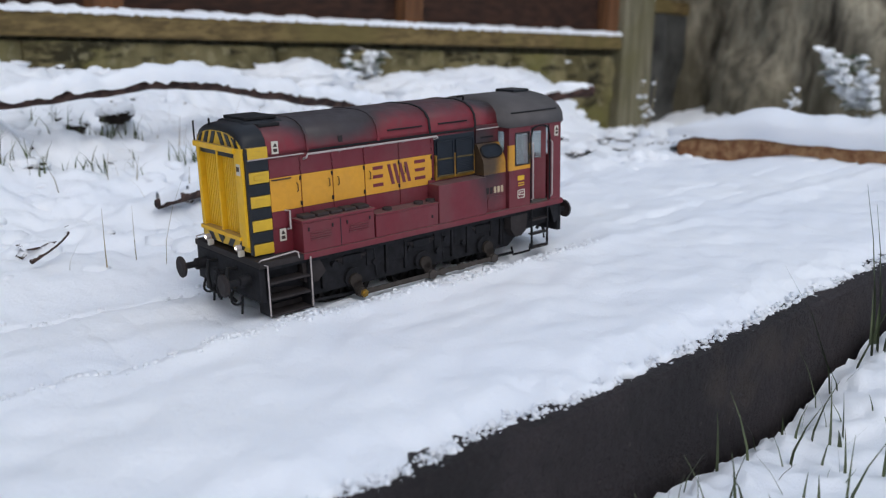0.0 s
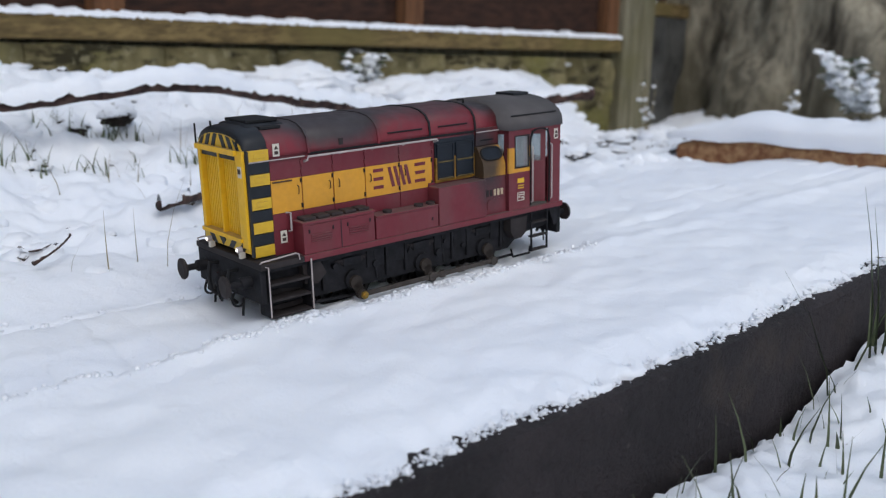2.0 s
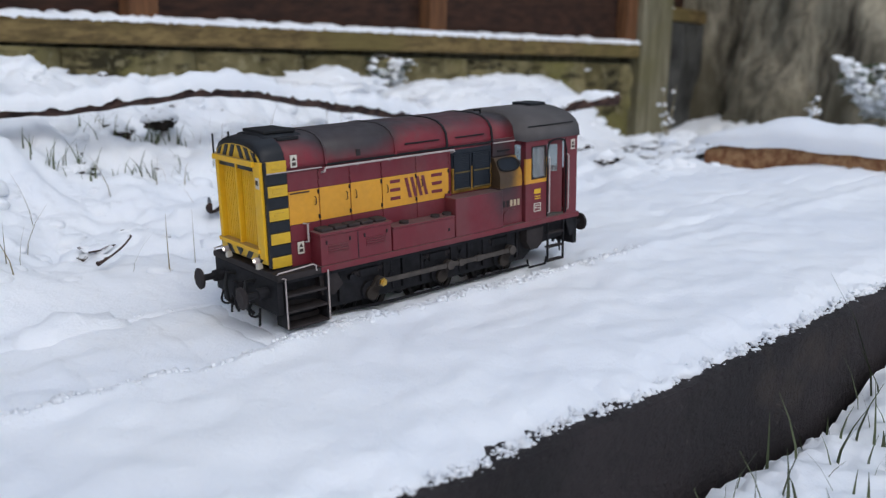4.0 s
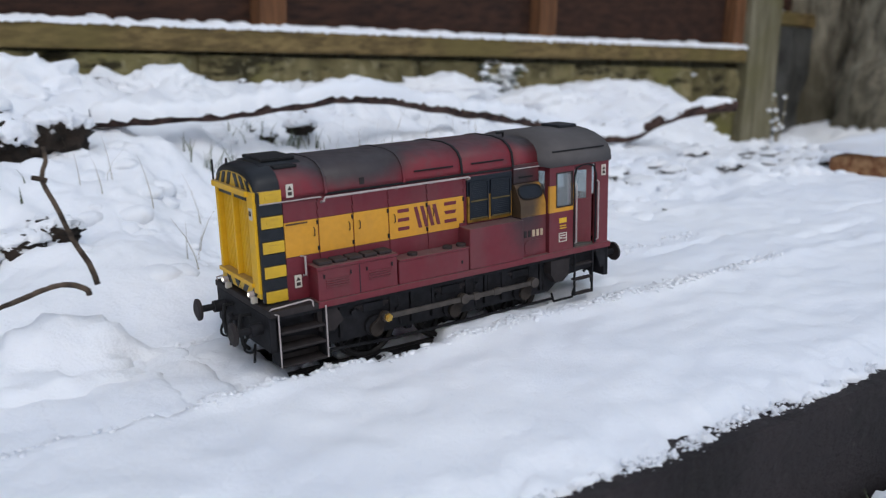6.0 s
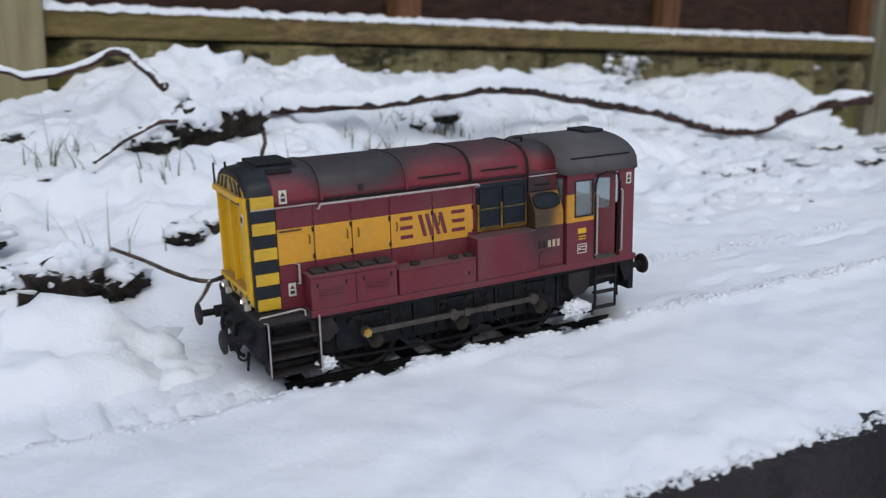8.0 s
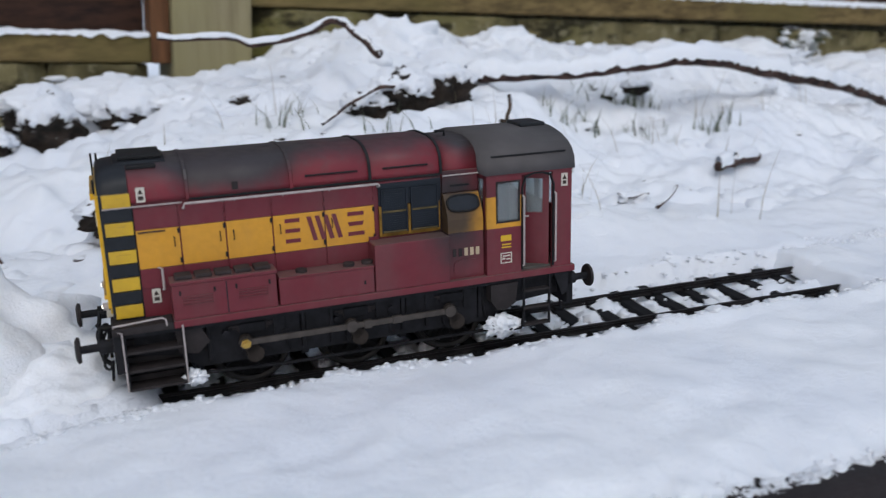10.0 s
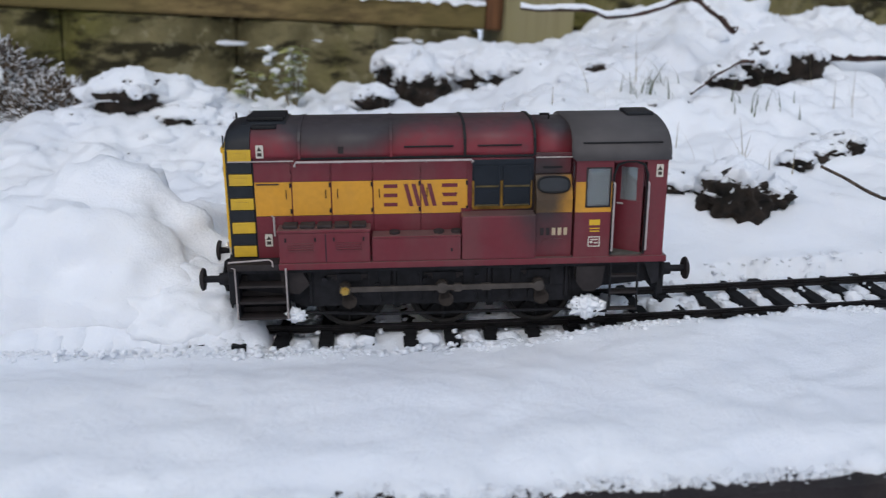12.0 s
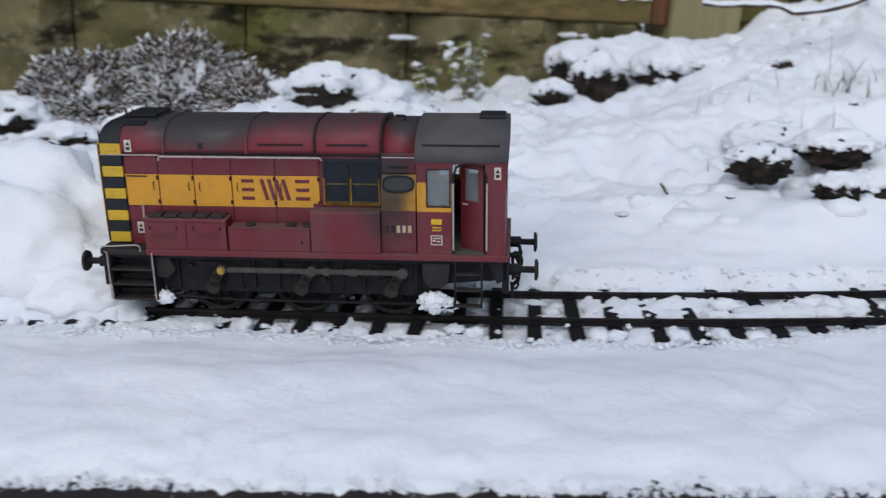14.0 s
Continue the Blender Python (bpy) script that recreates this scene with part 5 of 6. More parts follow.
# snow-covered mounds against the fence
for k, (x, y, z, rx, ry, rz) in enumerate((
        (0.44, 0.47, 0.085, 0.050, 0.04, 0.034), (0.545, 0.49, 0.082, 0.045, 0.035, 0.024), (0.30, 0.44, 0.060, 0.065, 0.05, 0.026), (0.20, 0.455, 0.058, 0.060, 0.04, 0.026),
        (0.66, 0.58, 0.066, 0.035, 0.03, 0.020), (0.76, 0.60, 0.062, 0.055, 0.04, 0.022), (0.90, 0.66, 0.05, 0.08, 0.05, 0.028), (1.2, 0.74, 0.015, 0.10, 0.06, 0.036), (1.08, 0.70, 0.02, 0.08, 0.05, 0.03), (-0.05, 0.33, 0.04, 0.06, 0.04, 0.028))):
    ob = link("snow_mound", moved(lump(rx, ry, rz, 30 + k, 0.28, 2.6, 5), Matrix.Translation((x, y, z))), snow_mat, smooth=True)
    tagged(ob, "rounded mound of soil fully covered in snow", "snow mound", "snow mounds by the fence")


# ---- plants ----
grass_mat = plain("grass_blade", (0.12, 0.145, 0.075), 0.5, vary=0.45, scale=60)
straw_mat = plain("dry_straw", (0.30, 0.25, 0.15), 0.7, vary=0.4, scale=60)
leaf_snowy = snowy("leaf_with_snow", (0.03, 0.055, 0.02), (0.10, 0.14, 0.05), 80, 0.35, 0.2, 0.5, 0.0004, 120)
pale_snowy = snowy("pale_leaf_with_snow", (0.16, 0.19, 0.05), (0.46, 0.47, 0.17), 80, 0.80, 0.2, 0.5, 0.0004, 140)
heather_mat = snowy("heather_with_snow", (0.022, 0.016, 0.012), (0.15, 0.105, 0.07), 120, 0.12, 0.5, 0.9, 0.0006, 160)


def leaf(bm, at, way, size, rnd):
    """A small curved, pointed leaf."""
    way = Vector(way).normalized()
    side = way.cross(Vector((0, 0, 1)) + Vector((rnd.uniform(-.5, .5), rnd.uniform(-.5, .5), 0))).normalized()
    nor = side.cross(way)
    at = Vector(at)
    rows = []
    for t, w in ((0, 0.08), (0.3, 0.34), (0.65, 0.30), (1.0, 0.03)):
        c = at + way * size * t - nor * size * 0.25 * t * t
        rows.append((bm.verts.new(c - side * size * w + nor * size * 0.06), bm.verts.new(c), bm.verts.new(c + side * size * w + nor * size * 0.06)))
    for a, b in zip(rows, rows[1:]):
        bm.faces.new((a[0], a[1], b[1], b[0]))
        bm.faces.new((a[1], a[2], b[2], b[1]))


def sprig(name, x, y, z, tall, wide, count, size, mats, label, seed, tufts=0.28):
    rnd = random.Random(seed)
    root = new(name)
    root.location = (x, y, z)
    tagged(root, label, "plant")
    stems, leaves, snow = bmesh.new(), bmesh.new(), bmesh.new()
    for k in range(5):
        a = rnd.uniform(0, 6.28)
        top = Vector((wide * rnd.uniform(0.2, 0.6) * math.cos(a), wide * rnd.uniform(0.2, 0.6) * math.sin(a), tall * rnd.uniform(0.6, 0.95)))
        pts = [Vector((0, 0, -0.01)), top * 0.5 + Vector((0.002, 0, 0.003)), top]
        tube(pts, 0.0012, 5, stems, True, 0.0006)
        for j in range(count // 5):
            t = rnd.uniform(0.25, 1.0)
            p = top * t
            b = rnd.uniform(0, 6.28)
            leaf(leaves, p, (math.cos(b), math.sin(b), rnd.uniform(-0.2, 0.6)), size * rnd.uniform(0.7, 1.3), rnd)
            if rnd.random() < tufts:
                moved_lump = lump(size * 0.55, size * 0.5, size * 0.32, rnd.uniform(0, 50), 0.3, 2, 1)
                for v in moved_lump.verts:
                    v.co += p + Vector((math.cos(b), math.sin(b), 0.25)) * size * 0.4
                me = bpy.data.meshes.new("t")
                moved_lump.to_mesh(me)
                snow.from_mesh(me)
                bpy.data.meshes.remove(me)
                moved_lump.free()
    part("stem", stems, straw_mat, root)
    part("foliage", leaves, mats, root)
    part("snow_dusting", snow, snow_clump_mat, root, "snow on the leaves", True)
    return root


sprig("evergreen_sprig", 1.05, 0.765, 0.036, 0.062, 0.075, 170, 0.015, leaf_snowy, "small dark evergreen shrub tipped with snow", 3)
sprig("variegated_shrub", 0.047, 0.41, 0.026, 0.062, 0.050, 150, 0.0085, pale_snowy, "small yellow-green variegated shrub dusted with snow", 5, 0.10)
sprig("variegated_shrub", 0.005, 0.415, 0.026, 0.040, 0.026, 60, 0.008, pale_snowy, "low yellow-green variegated shrub dusted with snow", 6, 0.08)
sprig("evergreen_shrub", 1.79, 0.50, -0.055, 0.12, 0.16, 300, 0.018, leaf_snowy, "dark evergreen shrub loaded with snow by the tree", 8)
sprig("frosted_stem", 1.53, 0.45, -0.035, 0.085, 0.02, 25, 0.008, leaf_snowy, "thin snow-caked stem before the tree trunk", 12)
sprig("frosted_stem", 1.51, 0.70, -0.062, 0.10, 0.03, 25, 0.008, leaf_snowy, "thin snow-caked stem beside the fence post", 13)


def shrub(x, y, z, rx, ry, rz, seed, label):
    """A low, dense heather: a dark core and hundreds of short snowy sprigs."""
    rnd = random.Random(seed)
    root = new("heather_bush")
    root.location = (x, y, z)
    tagged(root, label, "shrub")
    part("core", lump(rx * 0.8, ry * 0.8, rz * 0.75, seed, 0.3, 2.5, 4), soil_mat, root, "", True)
    tufts = bmesh.new()
    for k in range(1900):
        a, b = rnd.uniform(0, 6.283), math.asin(rnd.uniform(-0.05, 1))
        n = Vector((math.cos(a) * math.cos(b), math.sin(a) * math.cos(b), math.sin(b)))
        k2 = rnd.uniform(0.78, 1.02) * (1 + 0.25 * noise.noise(n * 3 + Vector((seed, 0, 0))))
        p = Vector((n.x * rx, n.y * ry, n.z * rz)) * k2
        w = (n + Vector((rnd.uniform(-.7, .7), rnd.uniform(-.7, .7), rnd.uniform(-.2, .8)))).normalized()
        r = rnd.uniform(0.0009, 0.0018)
        tube([p, p + w * 0.004, p + w * rnd.uniform(0.005, 0.009) + Vector((0, 0, -0.001))], r, 5, tufts, True, r * 0.35)
    part("foliage", tufts, heather_mat, root, "brown sprigs dusted with snow")


shrub(-0.195, 0.36, 0.030, 0.062, 0.05, 0.062, 2, "brown heather bush dusted with snow below the fence")
shrub(-0.275, 0.345, 0.028, 0.060, 0.05, 0.050, 4, "brown heather bush dusted with snow below the fence")
shrub(-0.135, 0.345, 0.026, 0.045, 0.04, 0.036, 6, "low brown heather dusted with snow")


def blade(bm, x, y, z, tall, lean, turn, wide):
    rows = []
    for t in (0, 0.35, 0.7, 1.0):
        c = Vector((x + lean * tall * t * t * math.cos(turn), y + lean * tall * t * t * math.sin(turn), z - 0.004 + tall * t))
        w = wide * (1 - t * 0.9) * 0.5
        o = Vector((-math.sin(turn), math.cos(turn), 0)) * w
        rows.append((bm.verts.new(c - o), bm.verts.new(c + o)))
    for a, b in zip(rows, rows[1:]):
        bm.faces.new((a[0], a[1], b[1], b[0]))


rnd = random.Random(4)
bm = bmesh.new()
for k in range(330):
    x = rnd.uniform(0.66, 1.25)
    o = abs(rnd.gauss(0, 0.065)) + 0.006
    blade(bm, x, float(edge_y(x)) - o, -0.046 + 0.02 * (x > 0.83), rnd.uniform(0.012, 0.034), rnd.uniform(-0.5, 0.6), rnd.uniform(0, 6.28), rnd.uniform(0.0012, 0.0024))
for x, o, t, l in ((0.825, 0.012, 0.075, 0.35), (0.83, 0.014, 0.055, 0.5), (0.84, 0.012, 0.068, -0.4), (0.862, 0.012, 0.085, 0.12), (0.868, 0.012, 0.075, 0.1), (0.865, 0.016, 0.06, -0.3), (0.93, 0.012, 0.06, 0.1), (0.695, 0.03, 0.036, 0.02), (0.72, 0.025, 0.03, -0.2), (0.79, 0.02, 0.034, -0.3), (0.80, 0.03, 0.03, 0.05)):
    blade(bm, x, float(edge_y(x)) - o, -0.05 + 0.02 * (x > 0.84), t, l, 2.6, 0.0026)
tagged(link("grass", bm, grass_mat), "green grass blades poking through the snowy lawn", "grass", kind="stuff")
bm = bmesh.new()
for cx, cy, n, sp, tl in ((0.70, 0.36, 16, 0.03, 0.028), (0.47, 0.26, 14, 0.03, 0.035), (0.62, 0.30, 14, 0.03, 0.03), (0.36, 0.15, 9, 0.025, 0.026), (0.352, 0.135, 12, 0.014, 0.038), (0.335, 0.31, 12, 0.02, 0.04), (0.26, 0.24, 8, 0.03, 0.022), (0.5, 0.18, 10, 0.03, 0.03), (0.22, 0.17, 6, 0.03, 0.02), (0.80, 0.40, 14, 0.05, 0.03), (0.57, 0.14, 5, 0.012, 0.05), (0.30, 0.20, 6, 0.03, 0.026)):
    for k in range((n + 1) // 2):
        x, y = rnd.gauss(cx, sp), rnd.gauss(cy, sp * 0.7)
        if y - float(track_y(x)) > 0.05:
            blade(bm, x, y, ground_z(x, y), tl * rnd.uniform(0.5, 1.1), rnd.uniform(-0.7, 0.7), rnd.uniform(0, 6.28), rnd.uniform(0.0006, 0.0012))
tagged(link("dry_grass", bm, straw_mat), "dry grass stems standing out of the snow", "grass", kind="stuff")

bm = bmesh.new()
for cx, cy, n, sp, tl in ((0.64, 0.395, 26, 0.012, 0.016), (0.60, 0.39, 26, 0.012, 0.016), (0.673, 0.322, 26, 0.010, 0.016), (0.56, 0.328, 26, 0.014, 0.018), (0.608, 0.318, 22, 0.012, 0.015), (0.33, 0.29, 24, 0.016, 0.02), (0.40, 0.24, 16, 0.014, 0.016)):
    for k in range(n):
        x, y = rnd.gauss(cx, sp), rnd.gauss(cy, sp * 0.6)
        blade(bm, x, y, ground_z(x, y) + 0.004, tl * rnd.uniform(0.5, 1.2), rnd.uniform(-1.2, 1.2), rnd.uniform(0, 6.28), rnd.uniform(0.0008, 0.0018))
tagged(link("grass_tufts", bm, grass_mat), "low green tufts showing through the snowy bank", "grass", kind="stuff")

# curled dead leaf
bm = bmesh.new()
for k in range(5):
    leaf(bm, (0.545, 0.195, ground_z(0.545, 0.195)), (math.cos(k * 1.4), math.sin(k * 1.4), 0.7), 0.011, rnd)
tagged(link("dead_leaf", bm, bark_mat), "curled brown dead leaf on the snow", "leaf")

# ---- the tree trunk, the timber before it ----
bm = bmesh.new()
seg, prev = 144, None
for i, h in enumerate(np.concatenate([np.linspace(-0.15, 0.5, 60), np.linspace(0.56, 1.6, 14)])):
    now = []
    for k in range(seg):
        a = 2 * math.pi * k / seg
        flare = 0.45 + 0.10 * math.exp(-max(h + 0.1, 0) * 5) + 0.05 * math.sin(3 * a + 1.0) + 0.045 * math.sin(7 * a) * math.exp(-max(h, 0) * 1.5)
        q = Vector((math.cos(a) * 3, math.sin(a) * 3, h * 2.2))
        r = flare + 0.09 * noise.fractal(q, 0.75, 2, 6)
        now.append(bm.verts.new((2.36 + r * math.cos(a), 1.02 + r * math.sin(a), h)))
    if prev:
        for k in range(seg):
            bm.faces.new((prev[k], prev[(k + 1) % seg], now[(k + 1) % seg], now[k]))
    prev = now
bm.faces.new(prev)
tree = new("tree")
tagged(tree, "massive old tree trunk with grey-brown furrowed bark", "tree")
part("trunk", bm, trunk_mat, tree, "", True)

timber_at = Matrix.Translation((1.106, 0.243, 0.006)) @ Matrix.Rotation(radians(-74), 4, "Z")
bm = box(-0.016, 0.44, 0.0, 0.05, -0.05, 0.013, 0.005)
bmesh.ops.subdivide_edges(bm, edges=[e for e in bm.edges if abs(e.verts[0].co.x - e.verts[1].co.x) > 0.1], cuts=14)
for v in bm.verts:
    v.co.z += 0.004 * noise.noise(v.co * 14)
    v.co.y += 0.004 * noise.noise(v.co * 11 + Vector((3, 0, 0)))
    if v.co.x < 0.05:
        v.co.z -= (0.05 - v.co.x) * 0.12
log = tagged(link("edging_timber", moved(bm, timber_at), log_wood), "wet orange-brown timber edging with thick snow on top", "timber")
bm = bmesh.new()
prev = None
for x in np.arange(-0.022, 0.45, 0.005):
    k = noise.fractal(Vector((x * 24, 0, 4)), 0.8, 2, 5)
    top = (0.020 + 0.005 * k) * min(1, (x + 0.032) / 0.07)
    now = [bm.verts.new((x, y, z)) for y, z in ((-0.004 + 0.002 * k, 0.010 + 0.002 * k), (-0.007, 0.014 + top * 0.4), (0.004, 0.013 + top * 0.9), (0.025, 0.013 + top), (0.045, 0.013 + top * 0.8), (0.054, 0.006))]
    if prev:
        for j in range(5):
            bm.faces.new((prev[j], prev[j + 1], now[j + 1], now[j]))
    if prev is None:
        bm.faces.new(now)
    prev = now
part("snow_cap", moved(bm, timber_at), snow_mat, log, "thick snow on the timber", True)

# ---- loose snow: what lies over the track until the locomotive comes, and what it pushes ahead ----
loose = []
us, ws = np.meshgrid(np.linspace(-1, 1, 13), np.linspace(-1, 1, 31), indexing="ij")
for k, x in enumerate(np.arange(CLEARED + 0.012, -0.30, -0.022)):
    slope = math.atan2(float(track_y(x + 0.01) - track_y(x - 0.01)), 0.02)
    cy = float(track_y(x))
    ragged = 1 + 0.08 * fractal(us + 3 * k, ws, 3.5, 3, 2.0)
    px, py = us * 0.0205 * ragged, ws * 0.047 * ragged - 0.002
    wx, wy = x + px * math.cos(slope) - py * math.sin(slope), cy + px * math.sin(slope) + py * math.cos(slope)
    rim = np.maximum(np.abs(us) ** 10, np.abs(ws) ** 8)
    pz = open_height(wx, wy) + 0.0003 + 0.0002 * (k % 2) - 0.011 * rim
    ob = grid_mesh("loose_snow", px, py, pz, snow_mat)
    tagged(ob, "loose snow covering the track until it is ploughed aside", "snow", "loose snow on the track")
    home = Matrix.Translation((x, cy, 0.0)) @ Matrix.Rotation(slope, 4, "Z")
    ob.matrix_world = home
    loose.append((ob, float(x), home, k))
heaps = []
for k, (rx, ry, rz, x, y) in enumerate(((0.082, 0.054, 0.060, 0.168, -0.038), (0.042, 0.034, 0.026, 0.116, -0.010), (0.075, 0.050, 0.040, 0.240, -0.034))):
    bm = lump(rx, ry, rz, 60 + k, 0.2, 2.6, 5)
    ob = tagged(link("pushed_snow", bm, snow_mat, smooth=True), "heap of snow piling up before the locomotive's nose", "snow", "heaps of pushed snow")
    heaps.append((ob, x, y, rz))

# small snow lumps and bare specks of soil over the rough bank
def scatter(name, count, lo, hi, mat, label, seed, flat, sink):
    rnd, heap, done = random.Random(seed), Heap(seed, 0.32, 2.0, 2, 12), 0
    while done < count:
        x, y = rnd.uniform(-0.4, 1.5), rnd.uniform(0.06, 0.75)
        if y - float(track_y(x)) < 0.085 or y > 0.44 + 0.25 * x or noise.noise(Vector((x * 9, y * 9, seed))) < -0.05:
            continue
        r = rnd.uniform(lo, hi)
        heap.add(x, y, ground_z(x, y) - sink * r, r * 1.1, r, r * flat)
        done += 1
    tagged(heap.mesh(name, mat), label, "snow" if "snow" in name else "soil", kind="stuff")


scatter("snow_lumps", 900, 0.003, 0.012, snow_clump_mat, "small rounded lumps of snow over the bank", 5, 0.62, 0.4)
scatter("soil_specks", 130, 0.0015, 0.0042, soil_mat, "small bare specks of dark soil in the snow", 9, 0.6, 0.1)


def heaped(name, spots, mat, label, seed):
    heap = Heap(seed, 0.36, 2.2, 3, 10)
    for q in spots:
        heap.add(*q)
    return tagged(heap.mesh(name, mat), label, "snow" if "snow" in name else "soil", kind="stuff")


rnd = random.Random(33)
spots = []
for x in np.arange(-0.52 + 0.0089, 0.57, 0.0178):
    if x < -0.28:
        continue
    for q in range(3):
        spots.append((x + rnd.uniform(-0.0012, 0.0012), float(track_y(x)) + (q - 1) * 0.008 + rnd.uniform(-0.002, 0.002), -0.0058, rnd.uniform(0.003, 0.0044), rnd.uniform(0.004, 0.007), rnd.uniform(0.0020, 0.0032)))
    for o in (-1, 1):
        if rnd.random() < 0.8:
            spots.append((x + rnd.uniform(-0.002, 0.002), float(track_y(x)) + o * (0.026 + rnd.uniform(-0.002, 0.004)), -0.0045, rnd.uniform(0.003, 0.0055), rnd.uniform(0.003, 0.007), rnd.uniform(0.0020, 0.0036)))
    if rnd.random() < 0.18:
        w = x + 0.0089
        spots.append((w, float(track_y(w)) + rnd.uniform(-0.028, 0.024), -0.0040, rnd.uniform(0.002, 0.006), rnd.uniform(0.003, 0.006), rnd.uniform(0.0015, 0.0035)))
for x in np.arange(0.188, 0.256, 0.005):
    spots.append((x, float(track_y(x)) + rnd.uniform(-0.010, 0.008), -0.0040, 0.008, rnd.uniform(0.004, 0.008), 0.0042))
heaped("track_snow", spots, snow_clump_mat, "crumbled snow left between the sleepers and rails", 34)
spots = []
while len(spots) < 150:
    x, y = rnd.uniform(0.86, 1.62), rnd.uniform(0.26, 0.74)
    if 0.20 + 0.30 * (x - 0.9) < y < 0.34 + 0.42 * (x - 0.9) and noise.noise(Vector((x * 14, y * 14, 2))) > -0.1:
        q = rnd.uniform(0.003, 0.011)
        spots.append((x, y, ground_z(x, y) - 0.1 * q, q * 1.5, q, q * 0.55))
heaped("soil_chips", spots, soil_mat, "dark bark chips and soil showing through thin snow", 35)

# patches of snow caught on the stone-faced boards
rnd = random.Random(21)
for k in range(26):
    s = rnd.uniform(-0.15, 1.85)
    h = rnd.uniform(l_lo - 0.04, l_lo - 0.008) if s < 0.36 else rnd.uniform(h_lo - 0.045, h_lo - 0.008)
    bm = lump(rnd.uniform(0.008, 0.024), 0.006, rnd.uniform(0.002, 0.0045), 200 + k, 0.4, 2.2, 2)
    part("snow_patch", moved(bm, fence_at @ Matrix.Translation((s, -0.013, h))), snow_clump_mat, fence, smooth=True)

# crumbs of snow along the board and the cleared track
rnd = random.Random(11)
seeds = []
for k in range(3):
    b = lump(1, 1, 0.85, 80 + k, 0.5, 1.9, 1)
    seeds.append(([v.co.copy() for v in b.verts], [[v.index for v in f.verts] for f in b.faces]))
    b.free()
verts, faces = [], []
def lip_line(x):
    """Outer edge of the snow that hangs over the board."""
    return float(edge_y(x)) + 0.0058 + 0.0030 * noise.fractal(Vector((x * 26, 1, 5)), 0.8, 2, 3) + 0.0016 * noise.noise(Vector((x * 170, 0, 8)))


for k in range(15500):
    if k < 8200:
        x = rnd.uniform(-0.35, 1.18)
        u = abs(rnd.gauss(0, 1))
        y = lip_line(x) + u * 0.0026
        z = 0.0022 - 0.0044 * math.exp(-u * 1.4) + rnd.uniform(-0.0012, 0.0002)
        r = rnd.uniform(0.0004, 0.0009) * (1.0 if k % 4 else 1.7)
    elif k < 11000:
        x = rnd.uniform(-0.35, 1.18)
        y = lip_line(x) - abs(rnd.gauss(0, 0.0009))
        z = rnd.uniform(-0.0046, 0.0)
        r = rnd.uniform(0.00025, 0.0006)
    else:
        x = rnd.uniform(-0.30, CLEARED + 0.22)
        side = rnd.choice((-1, -1, -1, 1))
        bunch = noise.noise(Vector((x * 60, side * 3, 7)))
        y = float(track_y(x)) - 0.003 + side * (0.0345 + 0.002 * bunch + rnd.gauss(0, 0.0030)) if rnd.random() < 0.8 or x > CLEARED else float(track_y(x)) + rnd.uniform(-0.03, 0.03)
        z = ground_z(x, y) + 0.0012 * max(bunch, 0) * rnd.random() if k % 3 or x > CLEARED else -0.003
        r = rnd.uniform(0.0005, 0.0016) * (1.0 + 0.5 * max(bunch, 0))
    vs, fs = seeds[k % 3]
    n = len(verts)
    turn_k = Matrix.Rotation(rnd.uniform(0, 6.28), 3, "Z")
    verts += [tuple(Vector((x, y, z)) + r * (turn_k @ v)) for v in vs]
    faces += [[n + i for i in f] for f in fs]
me = bpy.data.meshes.new("snow_crumbs")
me.from_pydata(verts, [], faces)
me.materials.append(snow_clump_mat)
me.shade_smooth()
tagged(new("snow_crumbs", me), "small crumbs of snow along the board and the track", "snow", kind="stuff")


# ---- what moves ----
def reach_at(t):
    """How far before the locomotive's middle the snow is pushed."""
    return float(np.interp(t, [0, 4.5, 7.5, 9, 14], [0.098, 0.102, 0.165, 0.205, 0.23]))


def loco_pose(t):
    ts = [r[0] for r in LOCO]
    x, y, a = (float(np.interp(t, ts, [r[i] for r in LOCO])) for i in (1, 2, 3))
    return x, y, a


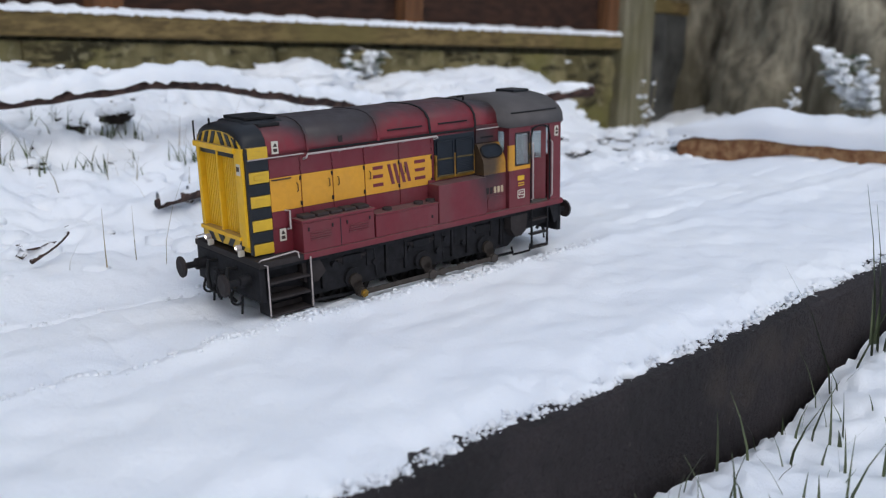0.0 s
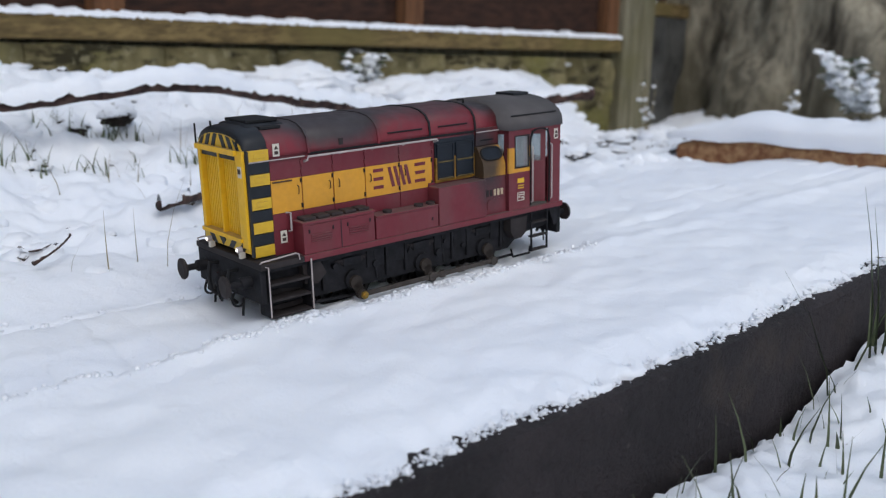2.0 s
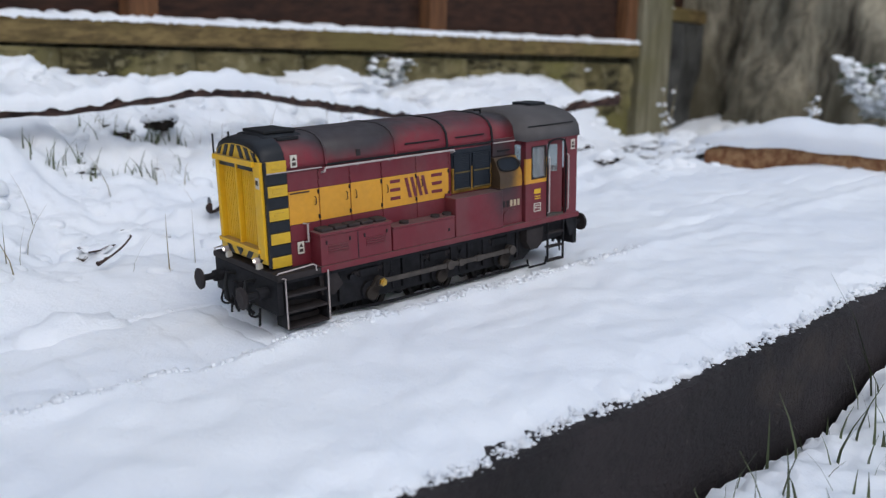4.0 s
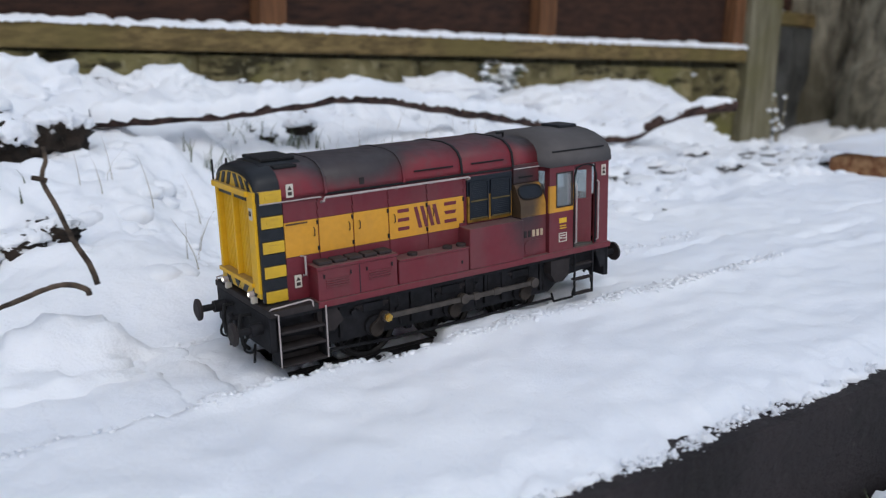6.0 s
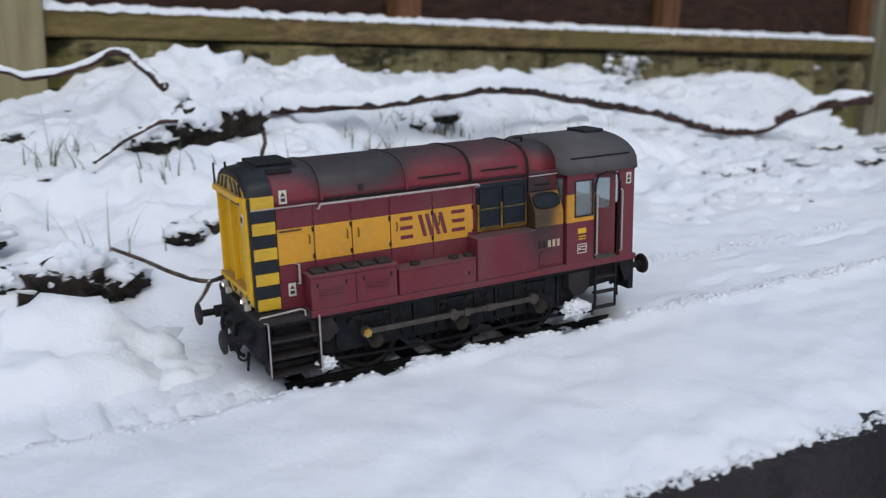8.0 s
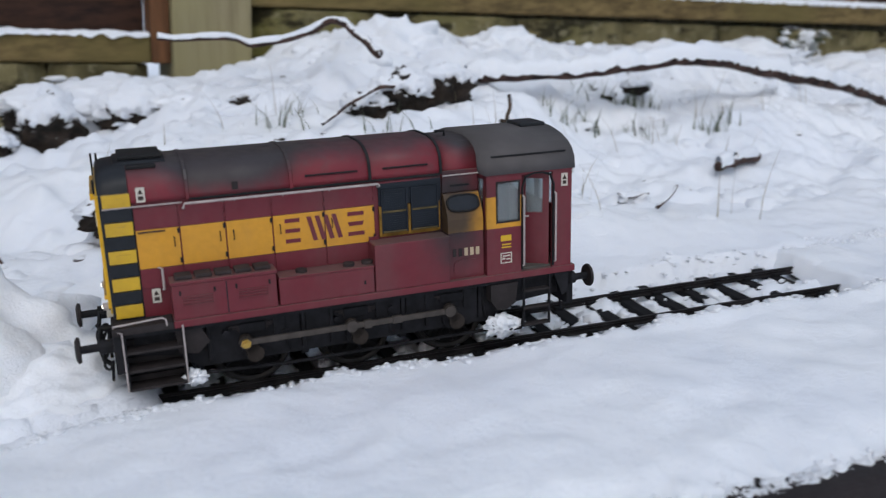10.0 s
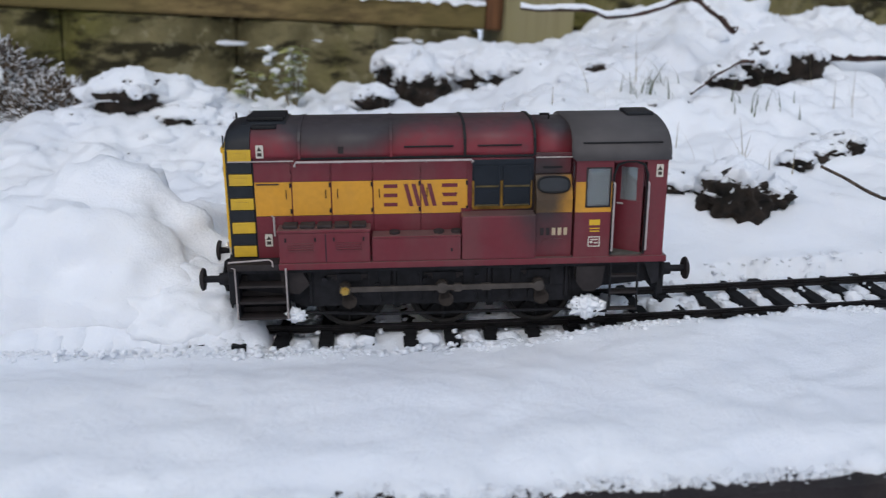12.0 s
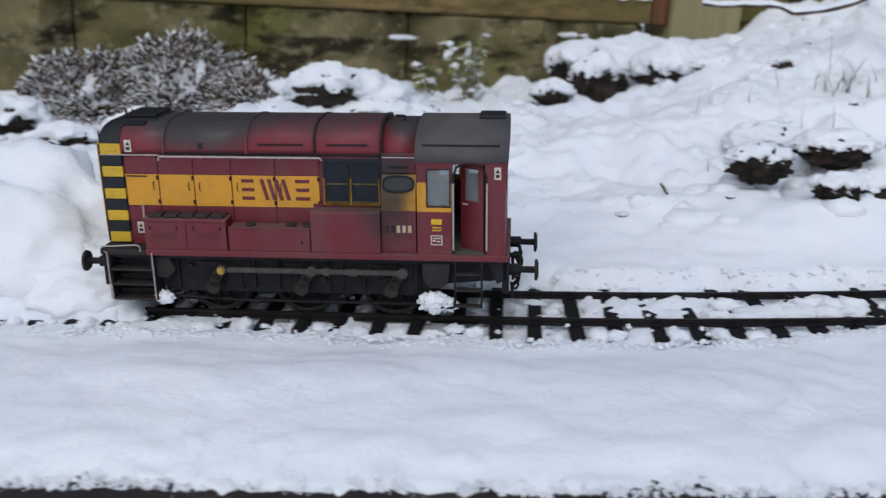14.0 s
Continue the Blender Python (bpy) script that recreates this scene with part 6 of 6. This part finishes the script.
def motions():
    """The locomotive, its wheels and rods, and the snow that it moves."""
    walk(loco, [(t, pose(x, y, 0, 0, 0, a)) for t, x, y, a in LOCO])
    times = [0.0, 2.7] + [round(2.9 + 0.2 * k, 1) for k in range(56)]
    turn = lambda t: float(np.interp(t, [r[0] for r in CRANK], [r[1] for r in CRANK]))
    for ob, x in wheels:
        walk(ob, [(t, pose(x * K, 0, 0.0149, 0, -turn(t), 0)) for t in times])
    for ob in rods:
        walk(ob, [(t, pose(PIN_R * K * math.cos(radians(turn(t))), 0, 0.0149 + PIN_R * K * math.sin(radians(turn(t))))) for t in times])
    # the twig is shoved aside as the cab goes by
    aside = [(0.0, pose(0, 0, 0)), (8.3, pose(0, 0, 0)), (9.3, pose(0.0145, 0.014, -0.004)), (14.0, pose(0.0145, 0.014, -0.004))]
    walk(pushed_twig, aside)
    for ob, x, y, z in caught:
        walk(ob, [(0.0, pose(x * K, y * K - 0.006, -0.008)), (5.6, pose(x * K, y * K - 0.006, -0.008)), (6.4, pose(x * K, y * K, z * K)), (14.0, pose(x * K, y * K, z * K))])
    grid = [0.0] + [round(2.7 + 0.4 * k, 1) for k in range(28)] + [14.0]
    for n, (ob, x, y, rz) in enumerate(heaps):
        rows = []
        for t in grid:
            lx, ly, a = loco_pose(t)
            rise = float(np.interp(t, HEAP_T, HEAP_Z)) if n == 0 else float(np.interp(t, HEAP_T, HEAP_Z)) * 0.55
            rows.append((t, pose(lx, ly, 0, 0, 0, a) @ pose(x, y, rise - 0.002)))
        walk(ob, rows)
    for ob, x, home, k in loose:
        # the nose reaches it when the locomotive stands 0.102 m short of it
        fine = np.arange(0, 14.01, 0.05)
        lx = np.array([loco_pose(t)[0] for t in fine])
        met = np.nonzero(lx - np.array([reach_at(t) for t in fine]) - 0.006 * (k % 3) < x)[0]
        if len(met) == 0 or met[0] == 0:
            continue
        t0 = round(float(fine[met[0]]), 2)
        px, py, pa = loco_pose(t0)
        rel = (pose(px, py, 0, 0, 0, pa)).inverted() @ home
        rows = [(0.0, home), (max(t0 - 0.1, 0.05), home)]
        t = t0
        while t <= 14.0:
            cx, cy, ca = loco_pose(t)
            sink = min(1.0, (t - t0) / 0.6)
            rows.append((round(t, 2), pose(cx, cy, 0, 0, 0, ca) @ Matrix.Translation((-0.010 * sink, -0.018 * sink, -0.0035 * sink)) @ rel))
            t += 0.45
        cx, cy, ca = loco_pose(14.0)
        if rows[-1][0] < 13.9:
            rows.append((14.0, pose(cx, cy, 0, 0, 0, ca) @ Matrix.Translation((-0.010, -0.018, -0.0035)) @ rel))
        walk(ob, rows)


motions()
